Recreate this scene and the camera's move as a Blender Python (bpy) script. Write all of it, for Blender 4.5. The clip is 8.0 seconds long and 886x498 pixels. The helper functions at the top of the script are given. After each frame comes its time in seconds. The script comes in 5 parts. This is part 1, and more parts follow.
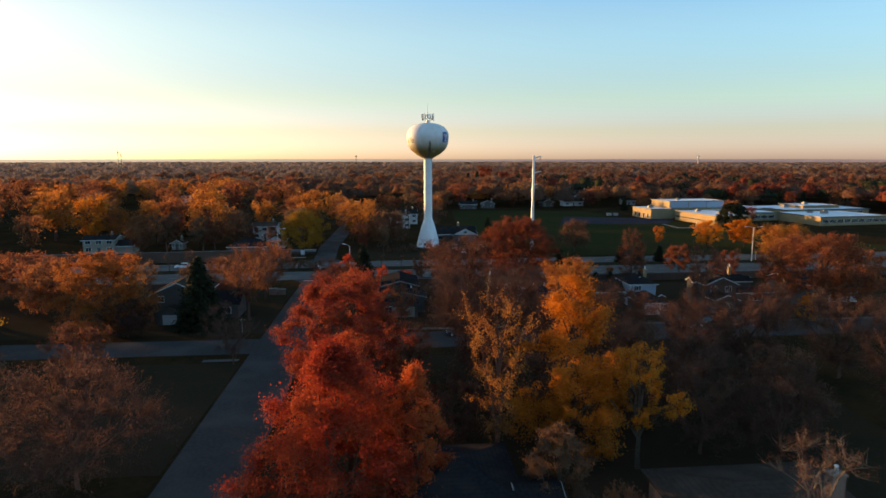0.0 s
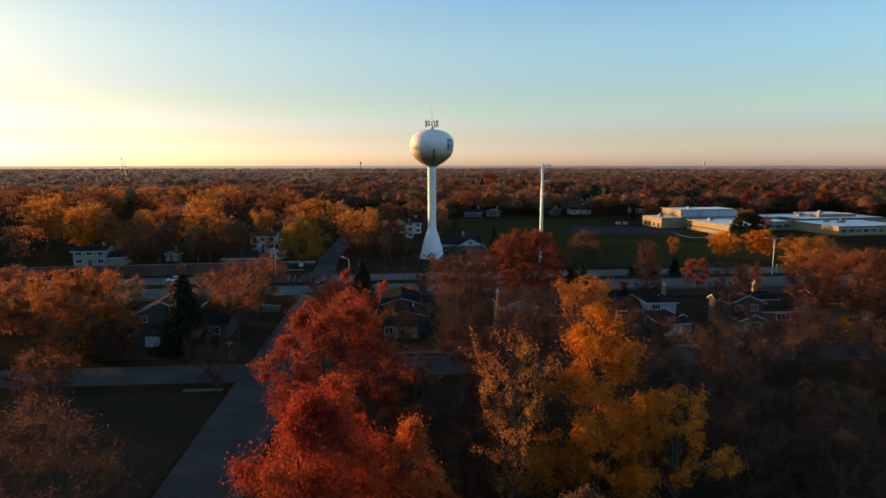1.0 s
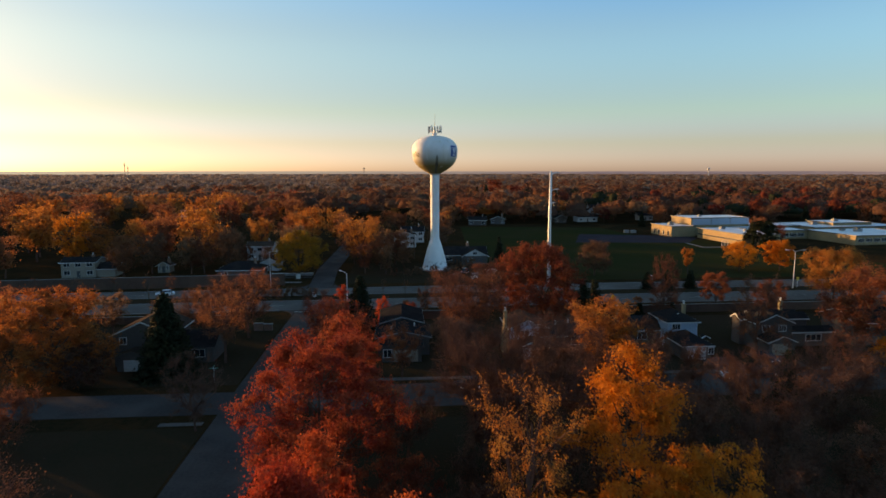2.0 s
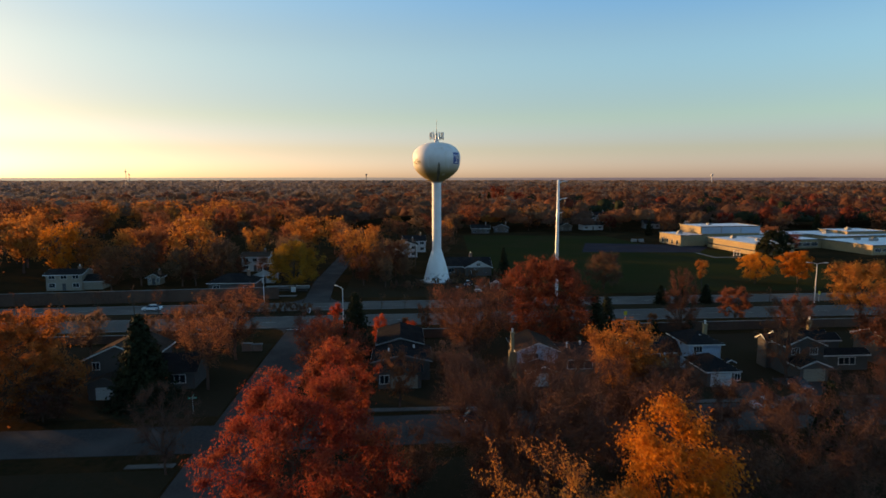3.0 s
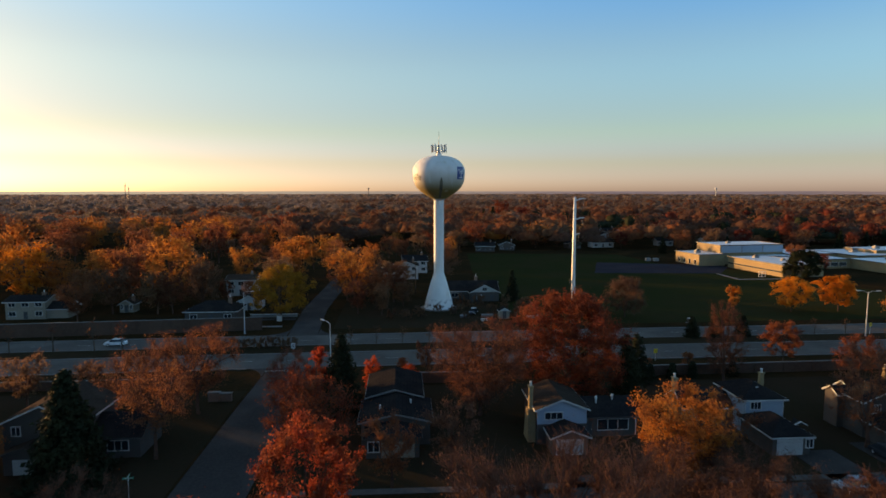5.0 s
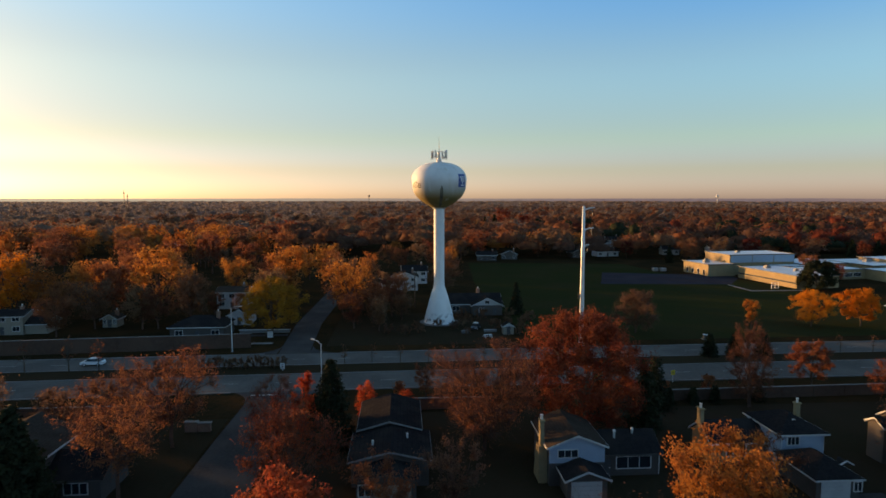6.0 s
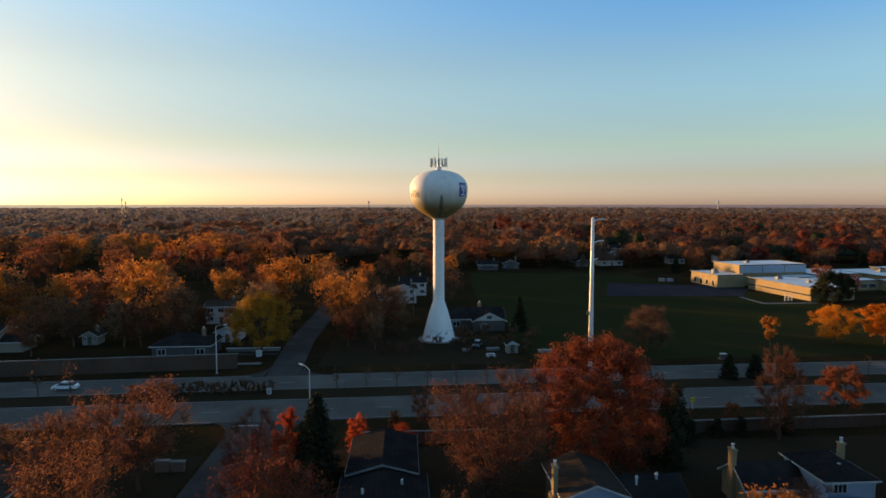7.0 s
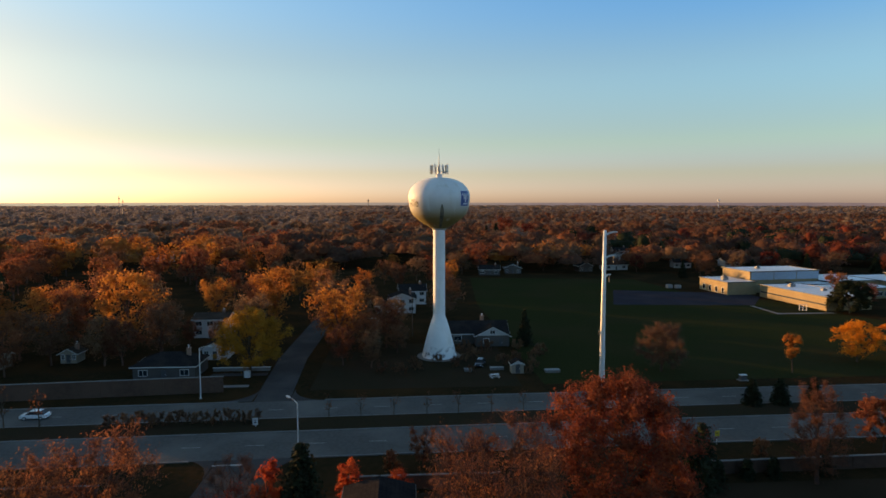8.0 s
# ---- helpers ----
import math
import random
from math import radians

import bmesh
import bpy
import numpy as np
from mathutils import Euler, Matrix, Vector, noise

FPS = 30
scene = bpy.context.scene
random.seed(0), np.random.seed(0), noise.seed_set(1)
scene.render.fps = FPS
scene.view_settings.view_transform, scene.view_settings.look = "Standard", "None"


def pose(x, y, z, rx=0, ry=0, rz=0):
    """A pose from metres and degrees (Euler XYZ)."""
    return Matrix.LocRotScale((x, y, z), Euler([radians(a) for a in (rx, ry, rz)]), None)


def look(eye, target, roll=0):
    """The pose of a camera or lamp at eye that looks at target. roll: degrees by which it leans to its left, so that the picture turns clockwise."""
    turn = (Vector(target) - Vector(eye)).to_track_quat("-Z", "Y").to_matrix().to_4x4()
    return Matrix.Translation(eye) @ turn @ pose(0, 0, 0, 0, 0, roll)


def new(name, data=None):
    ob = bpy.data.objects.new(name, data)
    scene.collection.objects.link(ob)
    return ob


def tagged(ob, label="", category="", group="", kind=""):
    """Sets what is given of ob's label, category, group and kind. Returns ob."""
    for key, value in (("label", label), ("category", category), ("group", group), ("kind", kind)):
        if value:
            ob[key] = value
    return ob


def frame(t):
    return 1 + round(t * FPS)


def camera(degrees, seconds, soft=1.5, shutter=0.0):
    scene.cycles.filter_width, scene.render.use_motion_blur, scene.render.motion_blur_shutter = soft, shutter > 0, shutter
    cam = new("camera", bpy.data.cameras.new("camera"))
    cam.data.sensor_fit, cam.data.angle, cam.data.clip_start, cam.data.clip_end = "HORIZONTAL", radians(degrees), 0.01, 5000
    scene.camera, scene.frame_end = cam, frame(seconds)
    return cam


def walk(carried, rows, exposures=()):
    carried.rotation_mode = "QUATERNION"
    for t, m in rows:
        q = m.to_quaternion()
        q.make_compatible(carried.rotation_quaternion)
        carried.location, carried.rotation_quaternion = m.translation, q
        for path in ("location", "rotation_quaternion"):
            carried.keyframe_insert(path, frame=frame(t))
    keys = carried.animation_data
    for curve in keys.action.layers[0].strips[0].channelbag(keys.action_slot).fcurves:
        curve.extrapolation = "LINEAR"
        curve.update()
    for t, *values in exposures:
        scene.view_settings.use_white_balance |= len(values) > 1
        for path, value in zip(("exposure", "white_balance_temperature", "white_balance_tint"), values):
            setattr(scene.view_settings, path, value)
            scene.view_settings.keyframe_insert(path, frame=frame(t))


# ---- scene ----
cam = camera(73.0, 8.0, 1.6, 0.5)
PATH = [
    (0, (0.547, -0.145, 32.381), (0.722, 1.825, 32.084), 0.0),
    (0.5, (0.997, 4.26, 32.639), (1.163, 6.232, 32.353), 0.0),
    (1, (1.361, 8.726, 32.921), (1.521, 10.7, 32.645), 0.0),
    (1.5, (1.716, 13.147, 33.254), (1.870, 15.124, 32.987), 0.0),
    (3, (2.820, 26.097, 34.219), (2.961, 28.077, 33.981), 0.0),
    (3.5, (3.219, 30.79, 34.381), (3.356, 32.773, 34.155), 0.0),
    (4, (3.472, 35.255, 34.652), (3.607, 37.239, 34.435), 0.0),
    (4.5, (3.734, 39.769, 34.911), (3.868, 41.754, 34.705), 0.0),
    (6, (4.671, 53.239, 35.462), (4.802, 55.228, 35.292), 0.0),
    (6.5, (5.020, 57.689, 35.812), (5.150, 59.678, 35.652), 0.0),
    (7, (5.330, 62.314, 36.502), (5.461, 64.304, 36.352), 0.0),
    (7.5, (5.550, 67.109, 37.939), (5.680, 69.099, 37.789), 0.0),
    (8, (5.700, 71.696, 39.426), (5.832, 73.685, 39.268), 0.0),
]
walk(cam, [(t, look(eye, target, roll)) for t, eye, target, roll in PATH], ((0.0, 1.66, 7750.0, 19.0), (0.5, 1.52, 7750.0, 19.0), (1.5, 1.38, 7750.0, 19.0), (3.0, 1.27, 7750.0, 19.0), (8.0, 1.27, 7750.0, 19.0)))

# ---- light ----
SUN_AZ, SUN_EL = 57.0, 3.9          # degrees left of +y, degrees up
world = bpy.data.worlds.new("world")
scene.world = world
world.use_nodes = True
wn = world.node_tree.nodes
sky = wn.new("ShaderNodeTexSky")
sky.sky_type = "NISHITA"
sky.sun_disc = False
sky.sun_elevation = radians(SUN_EL)
sky.sun_rotation = radians(-SUN_AZ)
sky.altitude = 200.0
sky.air_density, sky.dust_density, sky.ozone_density = 1.0, 0.75, 1.8
wn["Background"].inputs["Strength"].default_value = 0.15
# autumn haze: warm and pale towards the sun, rosy low down and clearer blue away from it
way = wn.new("ShaderNodeTexCoord")
up = wn.new("ShaderNodeSeparateXYZ")
world.node_tree.links.new(way.outputs["Generated"], up.inputs[0])


def tints(stops):
    """Tints by height above the horizon."""
    ramp = wn.new("ShaderNodeValToRGB")
    ramp.color_ramp.interpolation = "EASE"
    for k, (z, tint) in enumerate(stops):
        stop = ramp.color_ramp.elements[k] if k < 2 else ramp.color_ramp.elements.new(z)
        stop.position, stop.color = z, (*tint, 1.0)
    world.node_tree.links.new(up.outputs["Z"], ramp.inputs[0])
    return ramp.outputs[0]


sunny = tints(((0, (0.74, 0.97, 2.6)), (0.32, (0.666, 0.923, 1.097)), (0.05, (0.588, 0.648, 1.12)), (0.1, (0.55, 0.60, 0.75)), (0.2, (0.672, 0.737, 0.785)), (0.62, (0.826, 0.989, 0.989))))
clear = tints(((0, (0.837, 1.079, 3.441)), (0.32, (0.419, 1.079, 1.767)), (0.05, (0.679, 0.837, 1.562)), (0.1, (0.722, 0.957, 1.25)), (0.2, (0.76, 1.14, 1.46)), (0.62, (0.875, 1.12, 1.20))))
toward = wn.new("ShaderNodeVectorMath")
toward.operation = "DOT_PRODUCT"
toward.inputs[1].default_value = (-math.sin(radians(SUN_AZ)), math.cos(radians(SUN_AZ)), 0.0)
world.node_tree.links.new(way.outputs["Generated"], toward.inputs[0])
near_sun = wn.new("ShaderNodeMapRange")
near_sun.interpolation_type = "SMOOTHSTEP"
near_sun.inputs["From Min"].default_value, near_sun.inputs["From Max"].default_value = -0.25, 1.0
world.node_tree.links.new(toward.outputs["Value"], near_sun.inputs["Value"])
hue = wn.new("ShaderNodeMix")
hue.data_type = "RGBA"
world.node_tree.links.new(near_sun.outputs[0], hue.inputs[0])
world.node_tree.links.new(clear, hue.inputs[6])
world.node_tree.links.new(sunny, hue.inputs[7])
haze = wn.new("ShaderNodeMix")
haze.data_type, haze.blend_type = "RGBA", "MULTIPLY"
haze.inputs[0].default_value = 1.0
world.node_tree.links.new(sky.outputs[0], haze.inputs[6])
world.node_tree.links.new(hue.outputs[2], haze.inputs[7])
world.node_tree.links.new(haze.outputs[2], wn["Background"].inputs["Color"])
sun = new("sun", bpy.data.lights.new("sun", "SUN"))
sun.data.energy, sun.data.angle, sun.data.color = 3.5, radians(0.6), (1.0, 0.62, 0.27)
to_sun = Vector((-math.sin(radians(SUN_AZ)) * math.cos(radians(SUN_EL)), math.cos(radians(SUN_AZ)) * math.cos(radians(SUN_EL)), math.sin(radians(SUN_EL))))
sun.matrix_world = look(to_sun * 300 + Vector((0, 150, 0)), (0, 150, 0))


# ---- materials ----
def nodes_of(name):
    m = bpy.data.materials.new(name)
    m.use_nodes = True
    t = m.node_tree
    return m, t, t.nodes["Principled BSDF"]


def blend(t, fac, a, b):
    mix = t.nodes.new("ShaderNodeMix")
    mix.data_type = "RGBA"
    for slot, value in ((0, fac), (6, a), (7, b)):
        if isinstance(value, (tuple, float, int)):
            mix.inputs[slot].default_value = (*value, 1.0) if isinstance(value, tuple) else value
        else:
            t.links.new(value, mix.inputs[slot])
    return mix.outputs[2]


def grain(t, scale, detail=4.0, stretch=None, lo=0.35, hi=0.65):
    """Noise over the place, spread to 0..1."""
    geo = t.nodes.new("ShaderNodeNewGeometry")
    tex = t.nodes.new("ShaderNodeTexNoise")
    tex.inputs["Scale"].default_value, tex.inputs["Detail"].default_value = scale, detail
    if stretch:
        mp = t.nodes.new("ShaderNodeMapping")
        mp.inputs["Scale"].default_value = stretch
        t.links.new(geo.outputs["Position"], mp.inputs["Vector"])
        t.links.new(mp.outputs[0], tex.inputs["Vector"])
    else:
        t.links.new(geo.outputs["Position"], tex.inputs["Vector"])
    rg = t.nodes.new("ShaderNodeMapRange")
    rg.inputs["From Min"].default_value, rg.inputs["From Max"].default_value = lo, hi
    t.links.new(tex.outputs["Fac"], rg.inputs["Value"])
    return rg.outputs[0]


def surface(name, a, b, c=None, fine=3.0, broad=0.15, rough=0.8, metal=0.0, bump=0.0, lines=0.0, stretch=None):
    """Two colours mixed by fine grain, a third by broad stains; lines: spacing in metres of level grooves (siding, courses)."""
    m, t, p = nodes_of(name)
    colour = blend(t, grain(t, fine, 5.0, stretch), a, b)
    colour = blend(t, grain(t, broad, 3.0, None, 0.45, 0.7), colour, c or a)
    p.inputs["Roughness"].default_value, p.inputs["Metallic"].default_value = rough, metal
    p.inputs["Specular IOR Level"].default_value = 0.5 if rough < 0.65 else 0.12 if rough < 0.9 else 0.0
    height = None
    if lines:
        geo = t.nodes.new("ShaderNodeNewGeometry")
        sep = t.nodes.new("ShaderNodeSeparateXYZ")
        t.links.new(geo.outputs["Position"], sep.inputs[0])
        fr = t.nodes.new("ShaderNodeMath")
        fr.operation = "DIVIDE"
        fr.inputs[1].default_value = lines
        t.links.new(sep.outputs["Z"], fr.inputs[0])
        saw = t.nodes.new("ShaderNodeMath")
        saw.operation = "FRACT"
        t.links.new(fr.outputs[0], saw.inputs[0])
        height = saw.outputs[0]
        edge = t.nodes.new("ShaderNodeMath")
        edge.operation = "GREATER_THAN"
        edge.inputs[1].default_value = 0.86
        t.links.new(height, edge.inputs[0])
        soft = t.nodes.new("ShaderNodeMath")
        soft.operation = "MULTIPLY"
        soft.inputs[1].default_value = 0.45
        t.links.new(edge.outputs[0], soft.inputs[0])
        colour = blend(t, soft.outputs[0], colour, tuple(v * 0.5 for v in a))
    t.links.new(colour, p.inputs["Base Color"])
    if bump:
        bp = t.nodes.new("ShaderNodeBump")
        bp.inputs["Strength"].default_value, bp.inputs["Distance"].default_value = bump, 0.05
        t.links.new(height or grain(t, fine * 4, 6.0), bp.inputs["Height"])
        t.links.new(bp.outputs[0], p.inputs["Normal"])
    return m


def leaves(name, a, b, c, glow=0.35):
    """Leaf colour: a and b from leaf to leaf, c from branch to branch; light comes through."""
    m, t, p = nodes_of(name)
    geo = t.nodes.new("ShaderNodeNewGeometry")
    info = t.nodes.new("ShaderNodeObjectInfo")
    colour = blend(t, geo.outputs["Random Per Island"], a, b)
    colour = blend(t, grain(t, 0.35, 2.0, None, 0.42, 0.62), colour, c)
    hsv = t.nodes.new("ShaderNodeHueSaturation")
    for slot, lo, hi in (("Value", 0.7, 1.02), ("Hue", 0.494, 0.508)):
        rg = t.nodes.new("ShaderNodeMapRange")
        rg.inputs["To Min"].default_value, rg.inputs["To Max"].default_value = lo, hi
        t.links.new(info.outputs["Random"], rg.inputs["Value"])
        t.links.new(rg.outputs[0], hsv.inputs[slot])
    t.links.new(colour, hsv.inputs["Color"])
    p.inputs["Roughness"].default_value = 0.8
    p.inputs["Specular IOR Level"].default_value = 0.08
    t.links.new(hsv.outputs[0], p.inputs["Base Color"])
    tr = t.nodes.new("ShaderNodeBsdfTranslucent")
    t.links.new(hsv.outputs[0], tr.inputs["Color"])
    mx = t.nodes.new("ShaderNodeMixShader")
    mx.inputs[0].default_value = glow
    t.links.new(p.outputs[0], mx.inputs[1])
    t.links.new(tr.outputs[0], mx.inputs[2])
    t.links.new(mx.outputs[0], t.nodes["Material Output"].inputs["Surface"])
    return m


def plain(name, colour, rough=0.5, metal=0.0, emit=0.0):
    m, t, p = nodes_of(name)
    t.links.new(blend(t, grain(t, 1.3, 4.0), colour, tuple(v * 0.86 for v in colour)), p.inputs["Base Color"])
    p.inputs["Roughness"].default_value, p.inputs["Metallic"].default_value = rough, metal
    if emit:
        p.inputs["Emission Color"].default_value, p.inputs["Emission Strength"].default_value = (*colour, 1.0), emit
    return m


LEAF = {
    "red": leaves("leaf_red", (0.50, 0.084, 0.034), (0.36, 0.054, 0.027), (0.54, 0.118, 0.040), 0.5),
    "crimson": leaves("leaf_crimson", (0.21, 0.042, 0.027), (0.13, 0.029, 0.021), (0.24, 0.062, 0.032), 0.5),
    "orange": leaves("leaf_orange", (0.48, 0.165, 0.042), (0.36, 0.118, 0.035), (0.51, 0.195, 0.046), 0.52),
    "rust": leaves("leaf_rust", (0.30, 0.100, 0.050), (0.22, 0.073, 0.042), (0.33, 0.122, 0.054), 0.52),
    "gold": leaves("leaf_gold", (0.76, 0.27, 0.03), (0.60, 0.19, 0.026), (0.66, 0.23, 0.03), 0.55),
    "olive": leaves("leaf_olive", (0.46, 0.235, 0.03), (0.34, 0.185, 0.03), (0.50, 0.24, 0.03), 0.5),
    "brown": leaves("leaf_brown", (0.22, 0.086, 0.048), (0.165, 0.066, 0.040), (0.24, 0.096, 0.049), 0.5),
    "russet": leaves("leaf_russet", (0.37, 0.066, 0.036), (0.25, 0.046, 0.029), (0.40, 0.100, 0.042), 0.5),
    "umber": leaves("leaf_umber", (0.160, 0.078, 0.055), (0.120, 0.060, 0.045), (0.180, 0.088, 0.057), 0.5),
    # pale leaf colour with the haze of distance painted in
    "hazed_pale": leaves("leaf_hazed_pale", (0.30, 0.235, 0.205), (0.26, 0.205, 0.18), (0.33, 0.255, 0.22), 0.5),
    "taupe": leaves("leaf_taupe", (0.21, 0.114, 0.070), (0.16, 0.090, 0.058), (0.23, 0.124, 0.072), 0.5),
    # leaf colour greyed to carry painted haze
    "grey": leaves("leaf_hazed_grey", (0.24, 0.168, 0.128), (0.20, 0.138, 0.106), (0.26, 0.182, 0.136), 0.5),
    "pine": leaves("leaf_pine", (0.024, 0.030, 0.014), (0.018, 0.023, 0.012), (0.032, 0.035, 0.015), 0.1),
}
BARK = surface("bark", (0.10, 0.068, 0.048), (0.06, 0.043, 0.032), (0.13, 0.09, 0.065), 6.0, 0.4, 0.9, 0, 0.5)
TWIG = surface("reddish_twigs", (0.125, 0.066, 0.048), (0.085, 0.046, 0.036), (0.145, 0.076, 0.052), 2.0, 0.3, 0.9)
PALE_BARK = surface("pale_bark", (0.20, 0.145, 0.105), (0.13, 0.095, 0.07), (0.23, 0.17, 0.125), 6.0, 0.4, 0.9, 0, 0.4)
GRASS = surface("grass", (0.034, 0.027, 0.016), (0.040, 0.029, 0.018), (0.052, 0.032, 0.021), 1.6, 0.05, 0.95, 0, 0.6)
FIELD = surface("mown_field", (0.027, 0.031, 0.012), (0.034, 0.036, 0.014), (0.040, 0.034, 0.016), 1.2, 0.035, 0.95, 0, 0.4)
LITTER = surface("leaf_litter", (0.0387, 0.0232, 0.0122), (0.0221, 0.0188, 0.00944), (0.0553, 0.0287, 0.0133), 1.1, 0.08, 0.95, 0, 0.6)
COURT = surface("court_asphalt", (0.040, 0.039, 0.049), (0.033, 0.032, 0.040), (0.047, 0.045, 0.054), 1.5, 0.08, 0.92, 0, 0.2)
ASPHALT = surface("asphalt", (0.068, 0.062, 0.060), (0.052, 0.048, 0.047), (0.084, 0.076, 0.073), 2.5, 0.12, 0.92, 0, 0.25)
OLD_ROAD = surface("worn_concrete_road", (0.118, 0.109, 0.101), (0.094, 0.087, 0.082), (0.145, 0.133, 0.122), 1.6, 0.1, 0.92, 0, 0.2)
CONCRETE = surface("concrete", (0.184, 0.174, 0.163), (0.15, 0.142, 0.136), (0.204, 0.19, 0.177), 2.5, 0.3, 0.85, 0, 0.2)
PAINT = plain("worn_road_paint", (0.30, 0.29, 0.28), 0.7)
ROOF_DARK = surface("dark_shingles", (0.0269, 0.0245, 0.0255), (0.0171, 0.0162, 0.0176), (0.0367, 0.0318, 0.0294), 3.0, 0.3, 0.9, 0, 0.5, 0.14)
ROOF_BROWN = surface("brown_shingles", (0.0625, 0.0459, 0.0368), (0.0441, 0.0331, 0.0275), (0.0735, 0.0551, 0.0441), 3.0, 0.3, 0.9, 0, 0.5, 0.14)
SIDING = surface("white_siding", (0.477, 0.477, 0.477), (0.433, 0.433, 0.44), (0.405, 0.398, 0.383), 0.8, 0.2, 0.6, 0, 0.3, 0.2)
SIDING_BLUE = surface("blue_siding", (0.306, 0.383, 0.476), (0.281, 0.348, 0.442), (0.323, 0.383, 0.451), 0.8, 0.2, 0.6, 0, 0.3, 0.2)
SIDING_TAN = surface("tan_siding", (0.29, 0.245, 0.195), (0.26, 0.22, 0.176), (0.31, 0.258, 0.208), 0.8, 0.2, 0.65, 0, 0.3, 0.2)
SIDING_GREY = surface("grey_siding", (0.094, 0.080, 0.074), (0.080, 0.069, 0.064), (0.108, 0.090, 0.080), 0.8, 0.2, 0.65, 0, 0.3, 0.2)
BRICK = surface("brick", (0.30, 0.18, 0.13), (0.22, 0.13, 0.10), (0.34, 0.21, 0.16), 5.0, 0.3, 0.85, 0, 0.4, 0.08)
TAN_BRICK = surface("tan_brick", (0.31, 0.225, 0.125), (0.26, 0.19, 0.108), (0.34, 0.25, 0.14), 2.0, 0.2, 0.85, 0, 0.2, 0.2)
WALL_STONE = surface("wall_panels", (0.118, 0.068, 0.050), (0.096, 0.055, 0.041), (0.134, 0.077, 0.056), 1.5, 0.15, 0.9, 0, 0.3, 0.3)
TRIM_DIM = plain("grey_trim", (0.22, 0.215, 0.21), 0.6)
TRIM = plain("white_trim", (0.55, 0.54, 0.52), 0.5)
MEMBRANE = surface("white_roof_membrane", (0.72, 0.73, 0.75), (0.62, 0.64, 0.67), (0.56, 0.57, 0.60), 0.5, 0.06, 0.45)
STEEL = surface("galvanised_steel", (0.62, 0.61, 0.59), (0.54, 0.53, 0.52), (0.66, 0.64, 0.61), 1.0, 0.2, 0.45, 0.25)
DARK_METAL = plain("dark_metal", (0.08, 0.08, 0.085), 0.5, 0.4)
GLASS_DARK = plain("window_glass", (0.02, 0.024, 0.03), 0.06)
BLACK = plain("tyre_rubber", (0.015, 0.015, 0.016), 0.85)
WHITE_CAR = plain("white_car_paint", (0.75, 0.76, 0.77), 0.2)
DARK_CAR = plain("dark_car_paint", (0.04, 0.045, 0.055), 0.2)
SILVER_CAR = plain("silver_car_paint", (0.35, 0.37, 0.40), 0.25, 0.4)
SIGN_GREEN = plain("green_sign", (0.02, 0.32, 0.20), 0.4)
SIGN_YELLOW = plain("yellow_sign", (0.75, 0.48, 0.03), 0.4)
BADGE_BLUE = plain("blue_badge", (0.03, 0.08, 0.26), 0.45)
LETTER = plain("dark_letters", (0.025, 0.02, 0.022), 0.5)


# ---- mesh tools ----
class Geo:
    """Collects points and faces of one mesh."""

    def __init__(self):
        self.v, self.f = [], []

    def add(self, pts, faces):
        n = len(self.v)
        self.v += [tuple(p) for p in pts]
        self.f += [tuple(i + n for i in f) for f in faces]
        return self

    def box(self, x0, y0, z0, x1, y1, z1):
        p = [(x, y, z) for z in (z0, z1) for x, y in ((x0, y0), (x1, y0), (x1, y1), (x0, y1))]
        return self.add(p, [(3, 2, 1, 0), (4, 5, 6, 7), (0, 1, 5, 4), (1, 2, 6, 5), (2, 3, 7, 6), (3, 0, 4, 7)])

    def lathe(self, profile, n=16, at=(0, 0, 0)):
        """profile: (radius, z) from bottom to top."""
        pts, faces = [], []
        for r, z in profile:
            pts += [(at[0] + r * math.cos(math.tau * i / n), at[1] + r * math.sin(math.tau * i / n), at[2] + z) for i in range(n)]
        for k in range(len(profile) - 1):
            faces += [(k * n + i, k * n + (i + 1) % n, (k + 1) * n + (i + 1) % n, (k + 1) * n + i) for i in range(n)]
        faces += [tuple(range(n - 1, -1, -1)), tuple((len(profile) - 1) * n + i for i in range(n))]
        return self.add(pts, faces)

    def tube(self, a, b, r0, r1, n=6):
        a, b = Vector(a), Vector(b)
        w = (b - a).normalized()
        u = w.orthogonal().normalized()
        v = w.cross(u)
        pts = [p + (u * math.cos(math.tau * i / n) + v * math.sin(math.tau * i / n)) * r for p, r in ((a, r0), (b, r1)) for i in range(n)]
        return self.add(pts, [(i, (i + 1) % n, n + (i + 1) % n, n + i) for i in range(n)] + [tuple(range(n - 1, -1, -1)), tuple(range(n, 2 * n))])

    def prism(self, poly, lo, hi):
        """An outline of (x, y) raised from lo to hi."""
        n = len(poly)
        return self.add([(x, y, z) for z in (lo, hi) for x, y in poly], [tuple(range(n - 1, -1, -1)), tuple(range(n, 2 * n))] + [(i, (i + 1) % n, n + (i + 1) % n, n + i) for i in range(n)])

    def mesh(self, name, material=None, smooth=False):
        me = bpy.data.meshes.new(name)
        me.from_pydata(self.v, [], self.f)
        if material:
            me.materials.append(material)
        if smooth:
            me.shade_smooth()
        me.update()
        return me


def part(name, shape, material, parent=None, label="", smooth=False):
    """One mesh object under a thing or under a part."""
    ob = new(name, shape.mesh(name, material, smooth) if isinstance(shape, Geo) else shape)
    ob.parent = parent
    return tagged(ob, label)


def thing(name, label, category, m=None, group="", kind=""):
    ob = new(name)
    ob.matrix_world = m or Matrix()
    return tagged(ob, label, category, group, kind)


def big(name, shape, material, label, category, kind="structure", smooth=False):
    return tagged(part(name, shape, material, None, "", smooth), label, category, "", kind)


